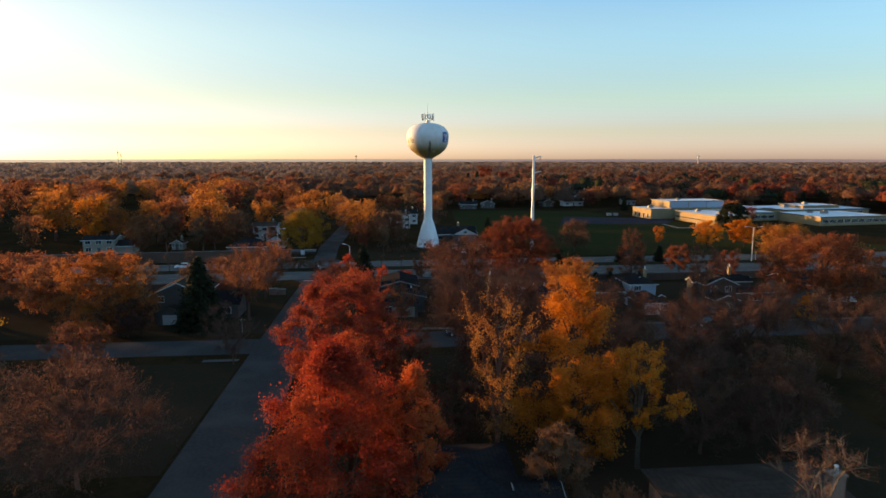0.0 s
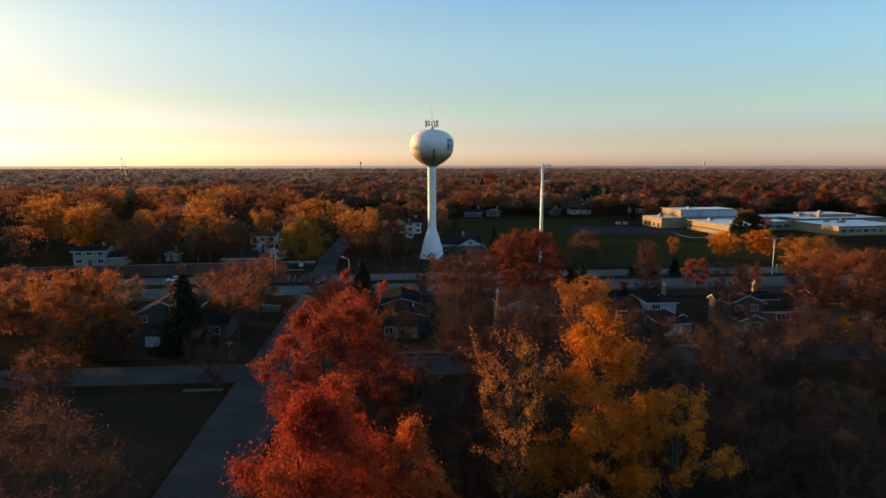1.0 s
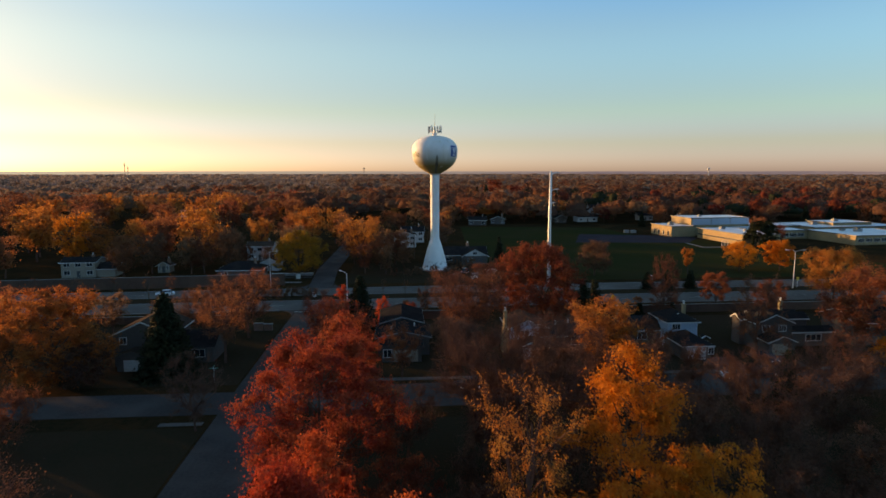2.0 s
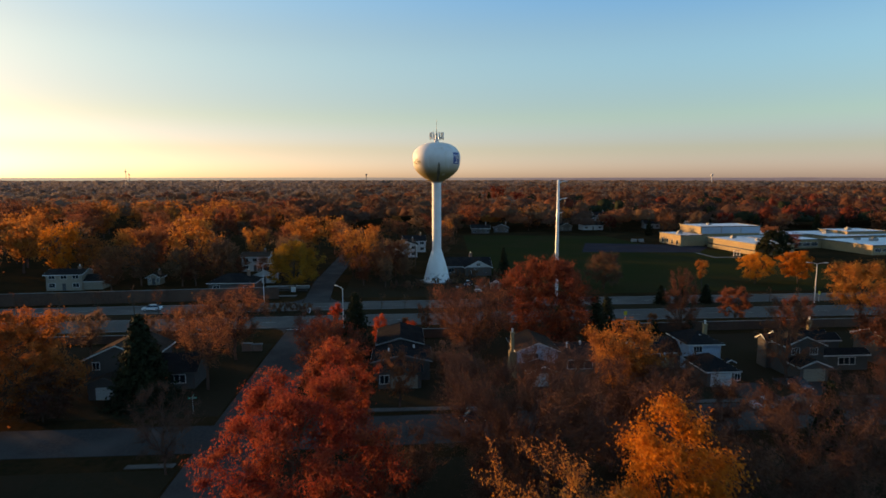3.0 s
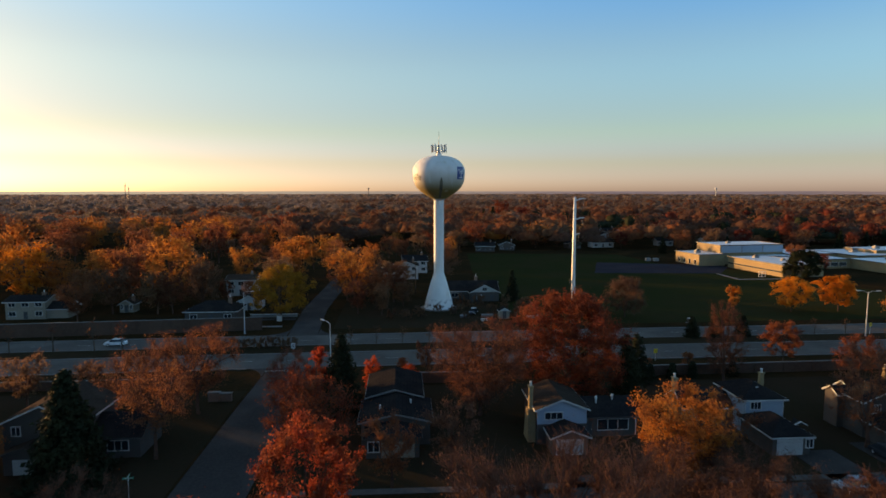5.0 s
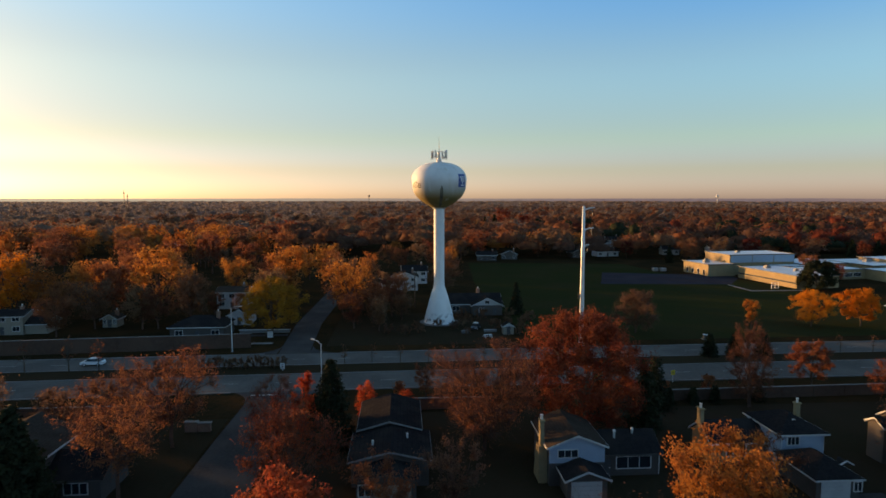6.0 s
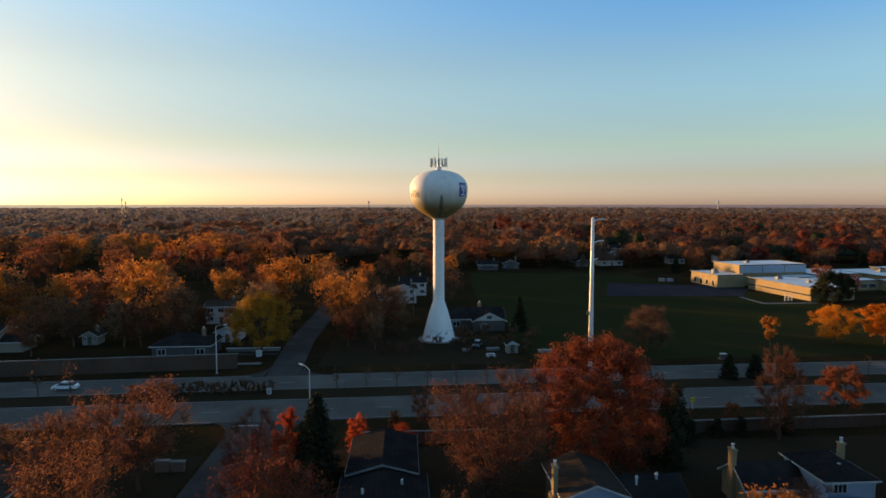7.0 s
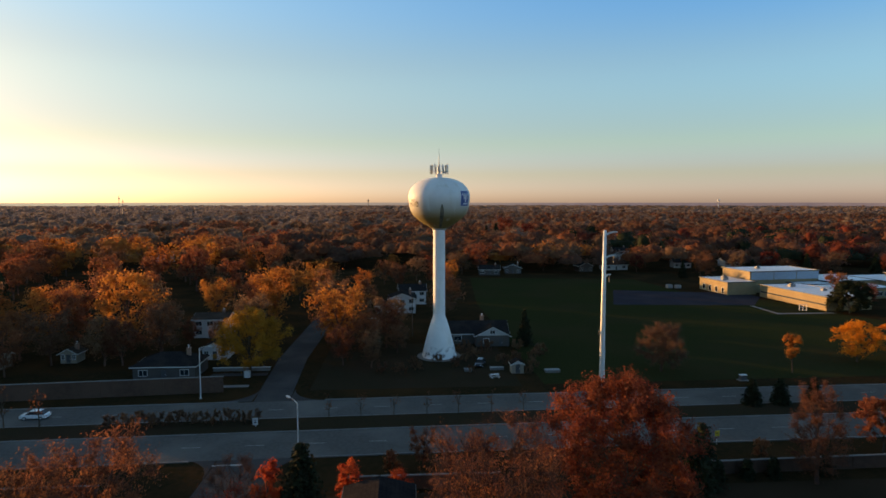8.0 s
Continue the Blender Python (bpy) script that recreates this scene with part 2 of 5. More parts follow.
def pieces(name, pts, mats, which=None):
    """A mesh of loose flat pieces: pts is (n, corners, 3)."""
    n, k = pts.shape[:2]
    me = bpy.data.meshes.new(name)
    me.vertices.add(k * n)
    me.vertices.foreach_set("co", np.ascontiguousarray(pts, dtype=np.float32).ravel())
    me.loops.add(k * n)
    me.loops.foreach_set("vertex_index", np.arange(k * n, dtype=np.int32))
    me.polygons.add(n)
    me.polygons.foreach_set("loop_start", np.arange(0, k * n, k, dtype=np.int32))
    for m in mats:
        me.materials.append(m)
    if which is not None:
        me.polygons.foreach_set("material_index", which.astype(np.int32))
    me.update(calc_edges=True)
    return me


def unit(v):
    return v / np.maximum(np.linalg.norm(v, axis=-1, keepdims=True), 1e-9)


def leaf_shapes(rng, centres, normals, size, ruffle=0.5):
    """A pointed leaf spray round each centre."""
    n = len(centres)
    nrm = unit(normals + rng.normal(0, ruffle, (n, 3)))
    u = unit(np.cross(nrm, rng.normal(0, 1, (n, 3))))
    v = np.cross(nrm, u)
    s = (size * rng.uniform(0.65, 1.3, n))[:, None]
    return np.stack([centres - u * s * 0.6, centres + u * s * 0.45 - v * s * 0.55, centres + u * s * 0.45 + v * s * 0.55], axis=1)


def trunk_points(segs, sides=3):
    """The faces of tapered tubes: segs is (n, 8): from, to, two radii."""
    segs = np.asarray(segs)
    a, b, r0, r1 = segs[:, 0:3], segs[:, 3:6], segs[:, 6:7], segs[:, 7:8]
    w = unit(b - a)
    u = unit(np.cross(w, np.where(np.abs(w[:, 2:3]) > 0.9, [[1.0, 0, 0]], [[0, 0, 1.0]])))
    v = np.cross(w, u)
    faces = []
    for i in range(sides):
        c0, c1 = (u * math.cos(math.tau * k / sides) + v * math.sin(math.tau * k / sides) for k in (i, i + 1))
        faces.append(np.stack([a + c0 * r0, a + c1 * r0, b + c1 * r1, b + c0 * r1], axis=1))
    return np.concatenate(faces)


def limbs(name, segs, material, sides=3):
    return pieces(name, trunk_points(segs, sides), [material])


def joined(name, sets, material):
    """One mesh of loose faces, each set with its own count of corners."""
    me = bpy.data.meshes.new(name)
    sizes = np.concatenate([np.full(len(p), p.shape[1]) for p in sets])
    total = int(sizes.sum())
    me.vertices.add(total)
    me.vertices.foreach_set("co", np.concatenate([p.reshape(-1, 3) for p in sets]).astype(np.float32).ravel())
    me.loops.add(total)
    me.loops.foreach_set("vertex_index", np.arange(total, dtype=np.int32))
    me.polygons.add(len(sizes))
    me.polygons.foreach_set("loop_start", np.concatenate([[0], np.cumsum(sizes)[:-1]]).astype(np.int32))
    me.materials.append(material)
    me.update(calc_edges=True)
    return me


# ---- trees ----
def spread(rng, pts, k):
    """Sorts points into k groups round points that stand far apart; returns each point's group."""
    k = min(k, len(pts))
    picks = [int(rng.integers(len(pts)))]
    near = np.linalg.norm(pts - pts[picks[0]], axis=1)
    for _ in range(k - 1):
        picks.append(int(np.argmax(near)))
        near = np.minimum(near, np.linalg.norm(pts - pts[picks[-1]], axis=1))
    return np.argmin(np.linalg.norm(pts[:, None] - pts[picks][None], axis=2), axis=1)


def bough(rng, a, b, sag, r0, r1, n=4):
    """A bent, tapering bough from a to b: its points and its segments."""
    way = b - a
    mid = (a + b) / 2 + np.array([-way[0] * 0.16, -way[1] * 0.16, sag * np.linalg.norm(way)])
    t = np.linspace(0, 1, n + 1)[:, None]
    line = a * (1 - t) ** 2 + 2 * mid * t * (1 - t) + b * t ** 2
    line[1:-1] += rng.normal(0, 0.025 * np.linalg.norm(way), (n - 1, 3))
    rad = r0 + (r1 - r0) * t[:, 0]
    return line, [[*line[i], *line[i + 1], rad[i], rad[i + 1]] for i in range(n)]


def spikes(root, way, thick):
    """Pointed twigs: a three-sided foot that runs out to a tip."""
    w = unit(way)
    u = unit(np.cross(w, np.where(np.abs(w[:, 2:3]) > 0.9, [[1.0, 0, 0]], [[0, 0, 1.0]])))
    v = np.cross(w, u)
    foot = [root + (u * math.cos(math.tau * k / 3) + v * math.sin(math.tau * k / 3)) * thick for k in range(3)]
    return np.concatenate([np.stack([foot[k], foot[(k + 1) % 3], root + way], axis=1) for k in range(3)])


def tree_meshes(seed, h, r, base, colour, count, leaf, clumps=70, twigs=0, bark=None, clump=None, girth=1.0, ruffle=0.5, form="round", sparse=False, fine=True):
    """The trunk with its limbs and twigs, and the crown, of a broadleaf tree of height h and crown radius r that begins at height base.
    clump: radius of a leaf clump; form: round, cone (widest low down) or vase (widest high up); sparse: leaves sit along the twigs only."""
    rng = np.random.default_rng(seed)
    mid = np.array([0, 0, (h + base) / 2])
    half = np.array([r, r, (h - base) / 2])
    f = rng.uniform(0.02, 1.0, clumps) ** (1.25 if form == "cone" else 0.8)
    girth_at = {"round": np.sqrt(np.clip(1 - (1.75 * f - 0.82) ** 2, 0.03, 1)), "cone": (1.02 - f) ** (0.42 if colour == "gold" else 0.62) * np.clip(f * 6 + 0.45, 0, 1), "vase": np.sqrt(np.clip(1 - (1.5 * f - 0.95) ** 2, 0.03, 1)) * (0.55 + 0.45 * f)}[form]
    ang = rng.uniform(0, math.tau, clumps)
    ph = rng.uniform(0, math.tau, 4)
    deep = 1.9 if colour == "gold" else 1.0
    lobe = 0.92 + 0.13 * deep * np.sin(3 * ang + ph[0] + 4 * f) + 0.11 * deep * np.sin(5 * ang + ph[1] - 7 * f) + 0.09 * np.sin(2 * ang + ph[2] + 11 * f)
    rho = r * girth_at * lobe * rng.uniform(0.12, 1.0, clumps) ** (0.5 if sparse else 0.42)
    ends = np.stack([np.cos(ang) * rho, np.sin(ang) * rho, base + (h - base) * f * (0.92 + 0.06 * np.sin(3 * ang + ph[3]))], axis=1)
    # the trunk parts into limbs, those into boughs, those into the branches that carry the twigs
    tr = 0.02 * h * girth
    fork = max(base * 0.85, 0.14 * h)
    lean = rng.normal(0, 0.035, 2) * h
    head = np.array([*lean, h * (0.72 if form != "vase" else 0.5)])
    stem, segs = bough(rng, np.array([0, 0, -0.2]), np.array([*lean * 0.2, fork]), 0.0, tr * 1.25, tr * 0.95, 2)
    lead, more = bough(rng, stem[-1], head, 0.0, tr * 0.85, tr * 0.22, 4)
    segs += more
    thorns, starts = [], ends.copy()
    limb_of = spread(rng, ends * [1, 1, 0.6], 7 if clumps > 40 else 5)
    for g in range(limb_of.max() + 1):
        mine = np.nonzero(limb_of == g)[0]
        if not len(mine):
            continue
        c = ends[mine].mean(axis=0)
        rise = np.clip((c[2] - fork) * 0.3 / max(0.1, head[2] - fork), 0.0, 0.75)
        start = lead[int(rise * 4)]
        limb, more = bough(rng, start, start + (c - start) * 0.85, 0.06, tr * 0.55, tr * 0.2)
        segs += more
        sub_of = spread(rng, ends[mine], max(1, len(mine) // 5))
        for q in range(sub_of.max() + 1):
            own = mine[sub_of == q]
            if not len(own):
                continue
            d = ends[own].mean(axis=0)
            j = limb[1 + int(np.argmin(np.linalg.norm(limb[1:] - (d * 0.6 + start * 0.4), axis=1)))]
            sub, more = bough(rng, j, j + (d - j) * 0.8, 0.05, tr * 0.2, tr * 0.09, 3)
            segs += more
            for n in own:
                e = ends[n]
                k = sub[1 + int(np.argmin(np.linalg.norm(sub[1:] - e, axis=1)))]
                starts[n] = k
                if fine:
                    segs += bough(rng, k, e, 0.04, tr * 0.085, 0.012, 2)[1]
                else:
                    thorns.append([*k, *(e - k)])
    # twigs at the ends of the branches
    root = np.repeat(ends, max(twigs, 1), axis=0)
    reach = r * rng.uniform(0.1, 0.3 if sparse else 0.22, (len(root), 1))
    root = root + (np.repeat(starts, max(twigs, 1), axis=0) - root) * rng.uniform(0, 0.95, (len(root), 1))
    way = unit((root - mid) / half + rng.normal(0, 0.6, root.shape) + [0, 0, 0.6]) * reach
    way[:, 2] = np.minimum(way[:, 2], np.maximum(h - root[:, 2], 0.02))
    if not twigs:
        trunk = limbs("trunk", segs, bark or BARK)
    else:
        tips = [spikes(root, way, 0.0012 * r + 0.009)]
        if thorns:
            tips.append(spikes(np.array(thorns)[:, :3], np.array(thorns)[:, 3:], tr * 0.08))
        trunk = joined("trunk", [trunk_points(segs)] + tips, bark or BARK)
    # leaves in clumps
    share = rng.gamma(2.5, 1.0, clumps)
    owner = rng.choice(clumps, count, p=share / share.sum())
    s = (clump or 0.13 * r + 0.35) * rng.uniform(0.65, 1.3, clumps)[owner][:, None]
    s = s * np.where(rng.uniform(0, 1, (count, 1)) < 0.3, rng.uniform(1.0, 1.9, (count, 1)), 1.0)
    pos = ends[owner] + np.clip(rng.normal(0, 0.55, (count, 3)), -0.95, 0.95) * s * [1, 1, 0.7]
    if twigs:
        k = rng.integers(0, len(root), count)
        along = root[k] + way[k] * rng.uniform(-0.3, 1.05, (count, 1)) + rng.uniform(-0.04, 0.04, (count, 3)) * r
        pos = np.where(rng.uniform(0, 1, (count, 1)) < (1.0 if sparse else 0.45), along, pos)
    pos[:, 2] = np.clip(pos[:, 2], base * 0.5, h * 1.01 + rng.normal(0, 0.02 * h, count))
    crown = pieces("crown", leaf_shapes(rng, pos, 0.8 * unit(pos - ends[owner]) + 0.4 * unit((pos - mid) / half) + [0, 0, 0.2], leaf, ruffle), [LEAF[colour]])
    return trunk, crown


def fir_meshes(seed, h, r, count, leaf=0.42):
    """A conifer: a straight trunk and drooping whorls of boughs."""
    rng = np.random.default_rng(seed)
    segs, pos, nrm = [[0, 0, -0.2, 0, 0, h * 0.97, 0.02 * h, 0.02]], [], []
    whorls = int(h * 1.7)
    for k in range(whorls):
        z = h * (0.07 + 0.9 * k / whorls)
        reach = r * (1 - z / h) ** 0.82 + 0.12
        n = 9
        for i in range(n):
            a = math.tau * (i + rng.uniform(-0.3, 0.3)) / n + k
            L = reach * rng.uniform(0.72, 1.1)
            tip = np.array([math.cos(a) * L, math.sin(a) * L, z - 0.22 * L])
            segs.append([0, 0, z, *tip, 0.04, 0.012])
            m = max(3, int(count * L / (whorls * n * r * 0.5)))
            f = rng.uniform(0.15, 1.0, (m, 1)) ** 0.7
            pos.append(np.array([0, 0, z]) + (tip - [0, 0, z]) * f + rng.normal(0, 0.10 + 0.06 * L, (m, 3)))
            nrm.append(np.tile([math.cos(a) * 0.4, math.sin(a) * 0.4, 0.8], (m, 1)))
    return limbs("trunk", segs, BARK), pieces("crown", leaf_shapes(rng, np.concatenate(pos), np.concatenate(nrm), leaf), [LEAF["pine"]])


def plant(name, meshes, label, category, x, y, turn=0.0, size=1.0, group=""):
    t = thing(name, label, category, pose(x, y, 0, 0, 0, turn) @ Matrix.Scale(size, 4), group)
    for n, me in zip(("trunk", "crown"), meshes):
        part(n, me, None, t)
    return t


# ---- ground and roads ----
def art(x):
    """How far the main road has drifted north at x."""
    return 0.026 * x - 0.00007 * min(x * x, 14400)


def band(x0, x1, c, w, lo, hi, step=12.0):
    """A strip along the main road, c its middle at x = 0."""
    n = max(1, int(abs(x1 - x0) / step))
    xs = [x0 + (x1 - x0) * i / n for i in range(n + 1)]
    return Geo().prism([(x, c - w / 2 + art(x)) for x in xs] + [(x, c + w / 2 + art(x)) for x in reversed(xs)], lo, hi)


g = Geo()
rings = [60, 130, 260, 520, 1100, 2300, 4900]
pts = [(0, 150, 0)] + [(math.cos(math.tau * i / 48) * q, 150 + math.sin(math.tau * i / 48) * q, 0) for q in rings for i in range(48)]
fc = [(0, 1 + i, 1 + (i + 1) % 48) for i in range(48)]
for k in range(len(rings) - 1):
    fc += [(1 + k * 48 + i, 1 + (k + 1) * 48 + i, 1 + (k + 1) * 48 + (i + 1) % 48, 1 + k * 48 + (i + 1) % 48) for i in range(48)]
big("ground", g.add(pts, fc), LITTER, "lawns and soil strewn with brown autumn leaves", "ground")
big("sports_field", Geo().prism([(36, 197), (190, 199), (160, 268), (152, 300), (128, 318), (122, 366), (40, 378), (34, 300)], -0.2, 0.03), FIELD, "wide mown green school playing field", "field")
big("asphalt_court", Geo().prism([(86, 294), (139, 289), (153, 308), (150, 322), (133, 322), (99, 331)], -0.2, 0.06), COURT, "dark asphalt play court beside the school", "court")
for x0, x1, y0, y1, nm in ((-120, -23.6, 111, 149, "lawn"), (-120, -23.6, 60, 95, "lawn"), (-13, 44, 111, 150, "lawn"), (44, 130, 112, 150, "lawn"), (-13, 60, 20, 96, "lawn"), (-14, 31, 196, 236, "lawn")):
    big(nm, Geo().prism([(x0, y0), (x1, y0), (x1, y1), (x0, y1)], -0.2, 0.02), GRASS, "dim green lawn with scattered fallen leaves", "lawn")

NEAR, FAR = 168.2, 184.95
big("road_near", band(-420, 420, NEAR, 10.6, -0.2, 0.05), OLD_ROAD, "pale grey carriageway of the divided main road", "road")
big("road_far", band(-420, 420, FAR, 9.5, -0.2, 0.05), OLD_ROAD, "pale grey far carriageway of the divided main road", "road")
med = tagged(part("median", band(-420, 420, 176.85, 6.5, -0.2, 0.14), GRASS), "raised grass median between two carriageways", "median", "", "structure")
for c in (173.6, 180.1):
    part("kerb", band(-420, 420, c, 0.28, -0.2, 0.17), CONCRETE, med, "pale concrete kerb")
for c, nm in ((162.75, "kerb_south"), (189.85, "kerb_north")):
    k = thing(nm, "pale concrete kerb along the main road", "kerb", None, "", "structure")
    for a, b in ((-420, -27), (-9 if c < 170 else -10, 420)):
        part("kerb_run", band(a, b, c, 0.3, -0.2, 0.16), CONCRETE, k)


def street(name, line, w, material, label, z=0.045):
    """A road of width w along points (x, y)."""
    left, right = [], []
    for i, p in enumerate(line):
        a, b = Vector(line[max(0, i - 1)]), Vector(line[min(len(line) - 1, i + 1)])
        d = (b - a).normalized()
        n = Vector((-d.y, d.x)) * w / 2
        left.append(tuple(Vector(p) + n)), right.append(tuple(Vector(p) - n))
    return big(name, Geo().prism(right + left[::-1], -0.2, z), material, label, "road")


street("street_north", [(-20.3, 186), (-21.3, 205), (-22.1, 222), (-21.3, 250), (-20.6, 275), (-20, 310)], 7.0, ASPHALT, "dark asphalt side street between autumn trees")
street("street_south", [(-18.5, 10), (-18.6, 60), (-18.7, 100), (-18.6, 140), (-18.2, 165)], 9.0, ASPHALT, "dark asphalt residential street")
street("street_west", [(-200, 104), (-80, 103.5), (-20, 103.4)], 8.4, ASPHALT, "residential street of grey asphalt", 0.04)
street("street_east", [(-16, 104), (30, 105.4), (90, 106.6), (200, 107.6)], 9.6, ASPHALT, "residential street of grey asphalt", 0.04)
for cx, cy, sx, sy, nm in ((-23.0, 163.4, -1, -1, "corner_south"), (-13.9, 163.4, 1, -1, "corner_south"), (-24.4, 189.4, -1, 1, "corner_north"), (-17.0, 189.4, 1, 1, "corner_north")):
    R = 7.5
    arc = [(cx + sx * (R - R * math.sin(a)), cy + sy * (R - R * math.cos(a))) for a in (math.pi / 2 * i / 8 for i in range(9))]
    big(nm, Geo().prism((arc + [(cx, cy)]) if sx * sy > 0 else (arc + [(cx, cy)])[::-1], -0.2, 0.048), ASPHALT, "rounded asphalt corner of the junction", "road")
for nm, x0, y0, x1, y1 in (("sidewalk_west", -30.0, 95.6, -24.3, 96.6), ("sidewalk_east", -12, 111.0, 120, 112.3), ("sidewalk_north", -36, 199.0, -27.5, 200.5), ("driveway", 22.5, 108, 28.0, 114),
                           ("driveway", 56, 110, 62, 119), ("driveway", 66, 110, 73, 121), ("school_walk", 138, 271, 158, 273), ("school_walk", 136.6, 271, 138, 288), ("driveway", -38, 207.5, -25.5, 209.5)):
    big(nm, Geo().box(x0, y0, -0.2, x1, y1, 0.065), ASPHALT if nm == "driveway" else OLD_ROAD if nm in ("sidewalk_east", "sidewalk_west") else CONCRETE, "dark asphalt driveway" if nm == "driveway" else "pale concrete walk with worn edges", nm.split("_")[0])
dashes = Geo()
for i in range(60):
    x = -300 + i * 10.0
    for c in (NEAR, FAR):
        dashes.add([(x, c - 0.07 + art(x), 0.056), (x + 3, c - 0.07 + art(x), 0.056), (x + 3, c + 0.07 + art(x), 0.056), (x, c + 0.07 + art(x), 0.056)], [(0, 1, 2, 3)])
big("lane_markings", dashes, PAINT, "white dashed lane lines on the main road", "road marking")
# stop line
big("stop_line", Geo().box(-23, 160.2, 0.03, -18.6, 160.7, 0.056), PAINT, "white stop line at the junction", "road marking")


# ---- boundary walls ----
def garden_wall(name, x0, x1, y, h, label, slope=0.022, step=6.0):
    """Panels between piers with a coping, on a line that passes x = 0 at y."""
    run = math.hypot(1.0, slope)
    w = thing(name, label, "wall", pose(0, y, 0, 0, 0, math.degrees(math.atan(slope))), "", "structure")
    n = max(1, round(abs(x1 - x0) / step))
    for i in range(n):
        a, b = (x0 + (x1 - x0) * i / n) * run, (x0 + (x1 - x0) * (i + 1) / n) * run
        part("panel", Geo().box(a + 0.2, -0.1, -0.1, b - 0.2, 0.1, h), WALL_STONE, w)
        part("coping", Geo().box(a, -0.2, h, b, 0.2, h + 0.12), CONCRETE, w, "pale concrete coping")
        part("pier", Geo().box(a - 0.2, -0.2, -0.1, a + 0.2, 0.2, h - 0.003), WALL_STONE, w)
    return w


garden_wall("boundary_wall_east", 42, 168, 151.8, 1.9, "brown panelled boundary wall with pale coping")
garden_wall("boundary_wall_middle", -2, 19, 151.4, 1.9, "brown panelled boundary wall with pale coping", 0.0)
garden_wall("boundary_wall_west", -130, -35, 152.0, 1.6, "low brown boundary wall with pale coping", 0.01)
garden_wall("boundary_wall_north", -170, -31.5, 198.3, 3.3, "long brown panelled wall along the main road", 0.075)
for ex, ey, s in ((-27, 144, 1),):
    e = thing("entrance_wall", "low masonry entrance wall with pale caps", "wall", pose(ex, ey, 0))
    for i, (a, b, h) in enumerate(((-1.6, 0.2, 1.5), (0.4, 2.2, 1.3))):
        part("masonry", Geo().box(a, -0.3, -0.1, b, 0.3, h), BRICK, e)
        part("cap", Geo().box(a - 0.12, -0.42, h, b + 0.12, 0.42, h + 0.14), CONCRETE, e, "pale concrete cap")


# ---- buildings ----
def window(house, face, at, w, h, kind="window", bars=1, trim=None, glass=None):
    """face: unit normal (nx, ny) of the wall; at: middle of the window on the wall's face."""
    nx, ny = face
    tx, ty = -ny, nx
    x, y, z = at
    m = Matrix(((tx, nx, 0, x), (ty, ny, 0, y), (0, 0, 1, z), (0, 0, 0, 1)))
    f, g = 0.11, Geo()
    ring = [(-1, -1), (1, -1), (1, 1), (-1, 1)]
    g.add([(i * (w / 2 + e), v, k * (h / 2 + e)) for v in (-0.02, 0.09) for e in (f, 0) for i, k in ring],
          [q for n in range(4) for q in ((8 + n, 8 + (n + 1) % 4, 12 + (n + 1) % 4, 12 + n), (n, 4 + n, 4 + (n + 1) % 4, (n + 1) % 4), (n, (n + 1) % 4, 8 + (n + 1) % 4, 8 + n), (4 + n, 12 + n, 12 + (n + 1) % 4, 4 + (n + 1) % 4))])
    frame_ob = part(kind, g, trim or TRIM, house)
    frame_ob.matrix_local = m
    for i in range(bars):
        u = -w / 2 + w * (i + 1) / (bars + 1)
        part("glazing_bar", Geo().box(u - 0.04, -0.02, -h / 2, u + 0.04, 0.08, h / 2), trim or TRIM, frame_ob)
    part("pane", Geo().box(-w / 2, 0.0, -h / 2, w / 2, 0.04, h / 2), glass or GLASS_DARK, frame_ob)
    return frame_ob


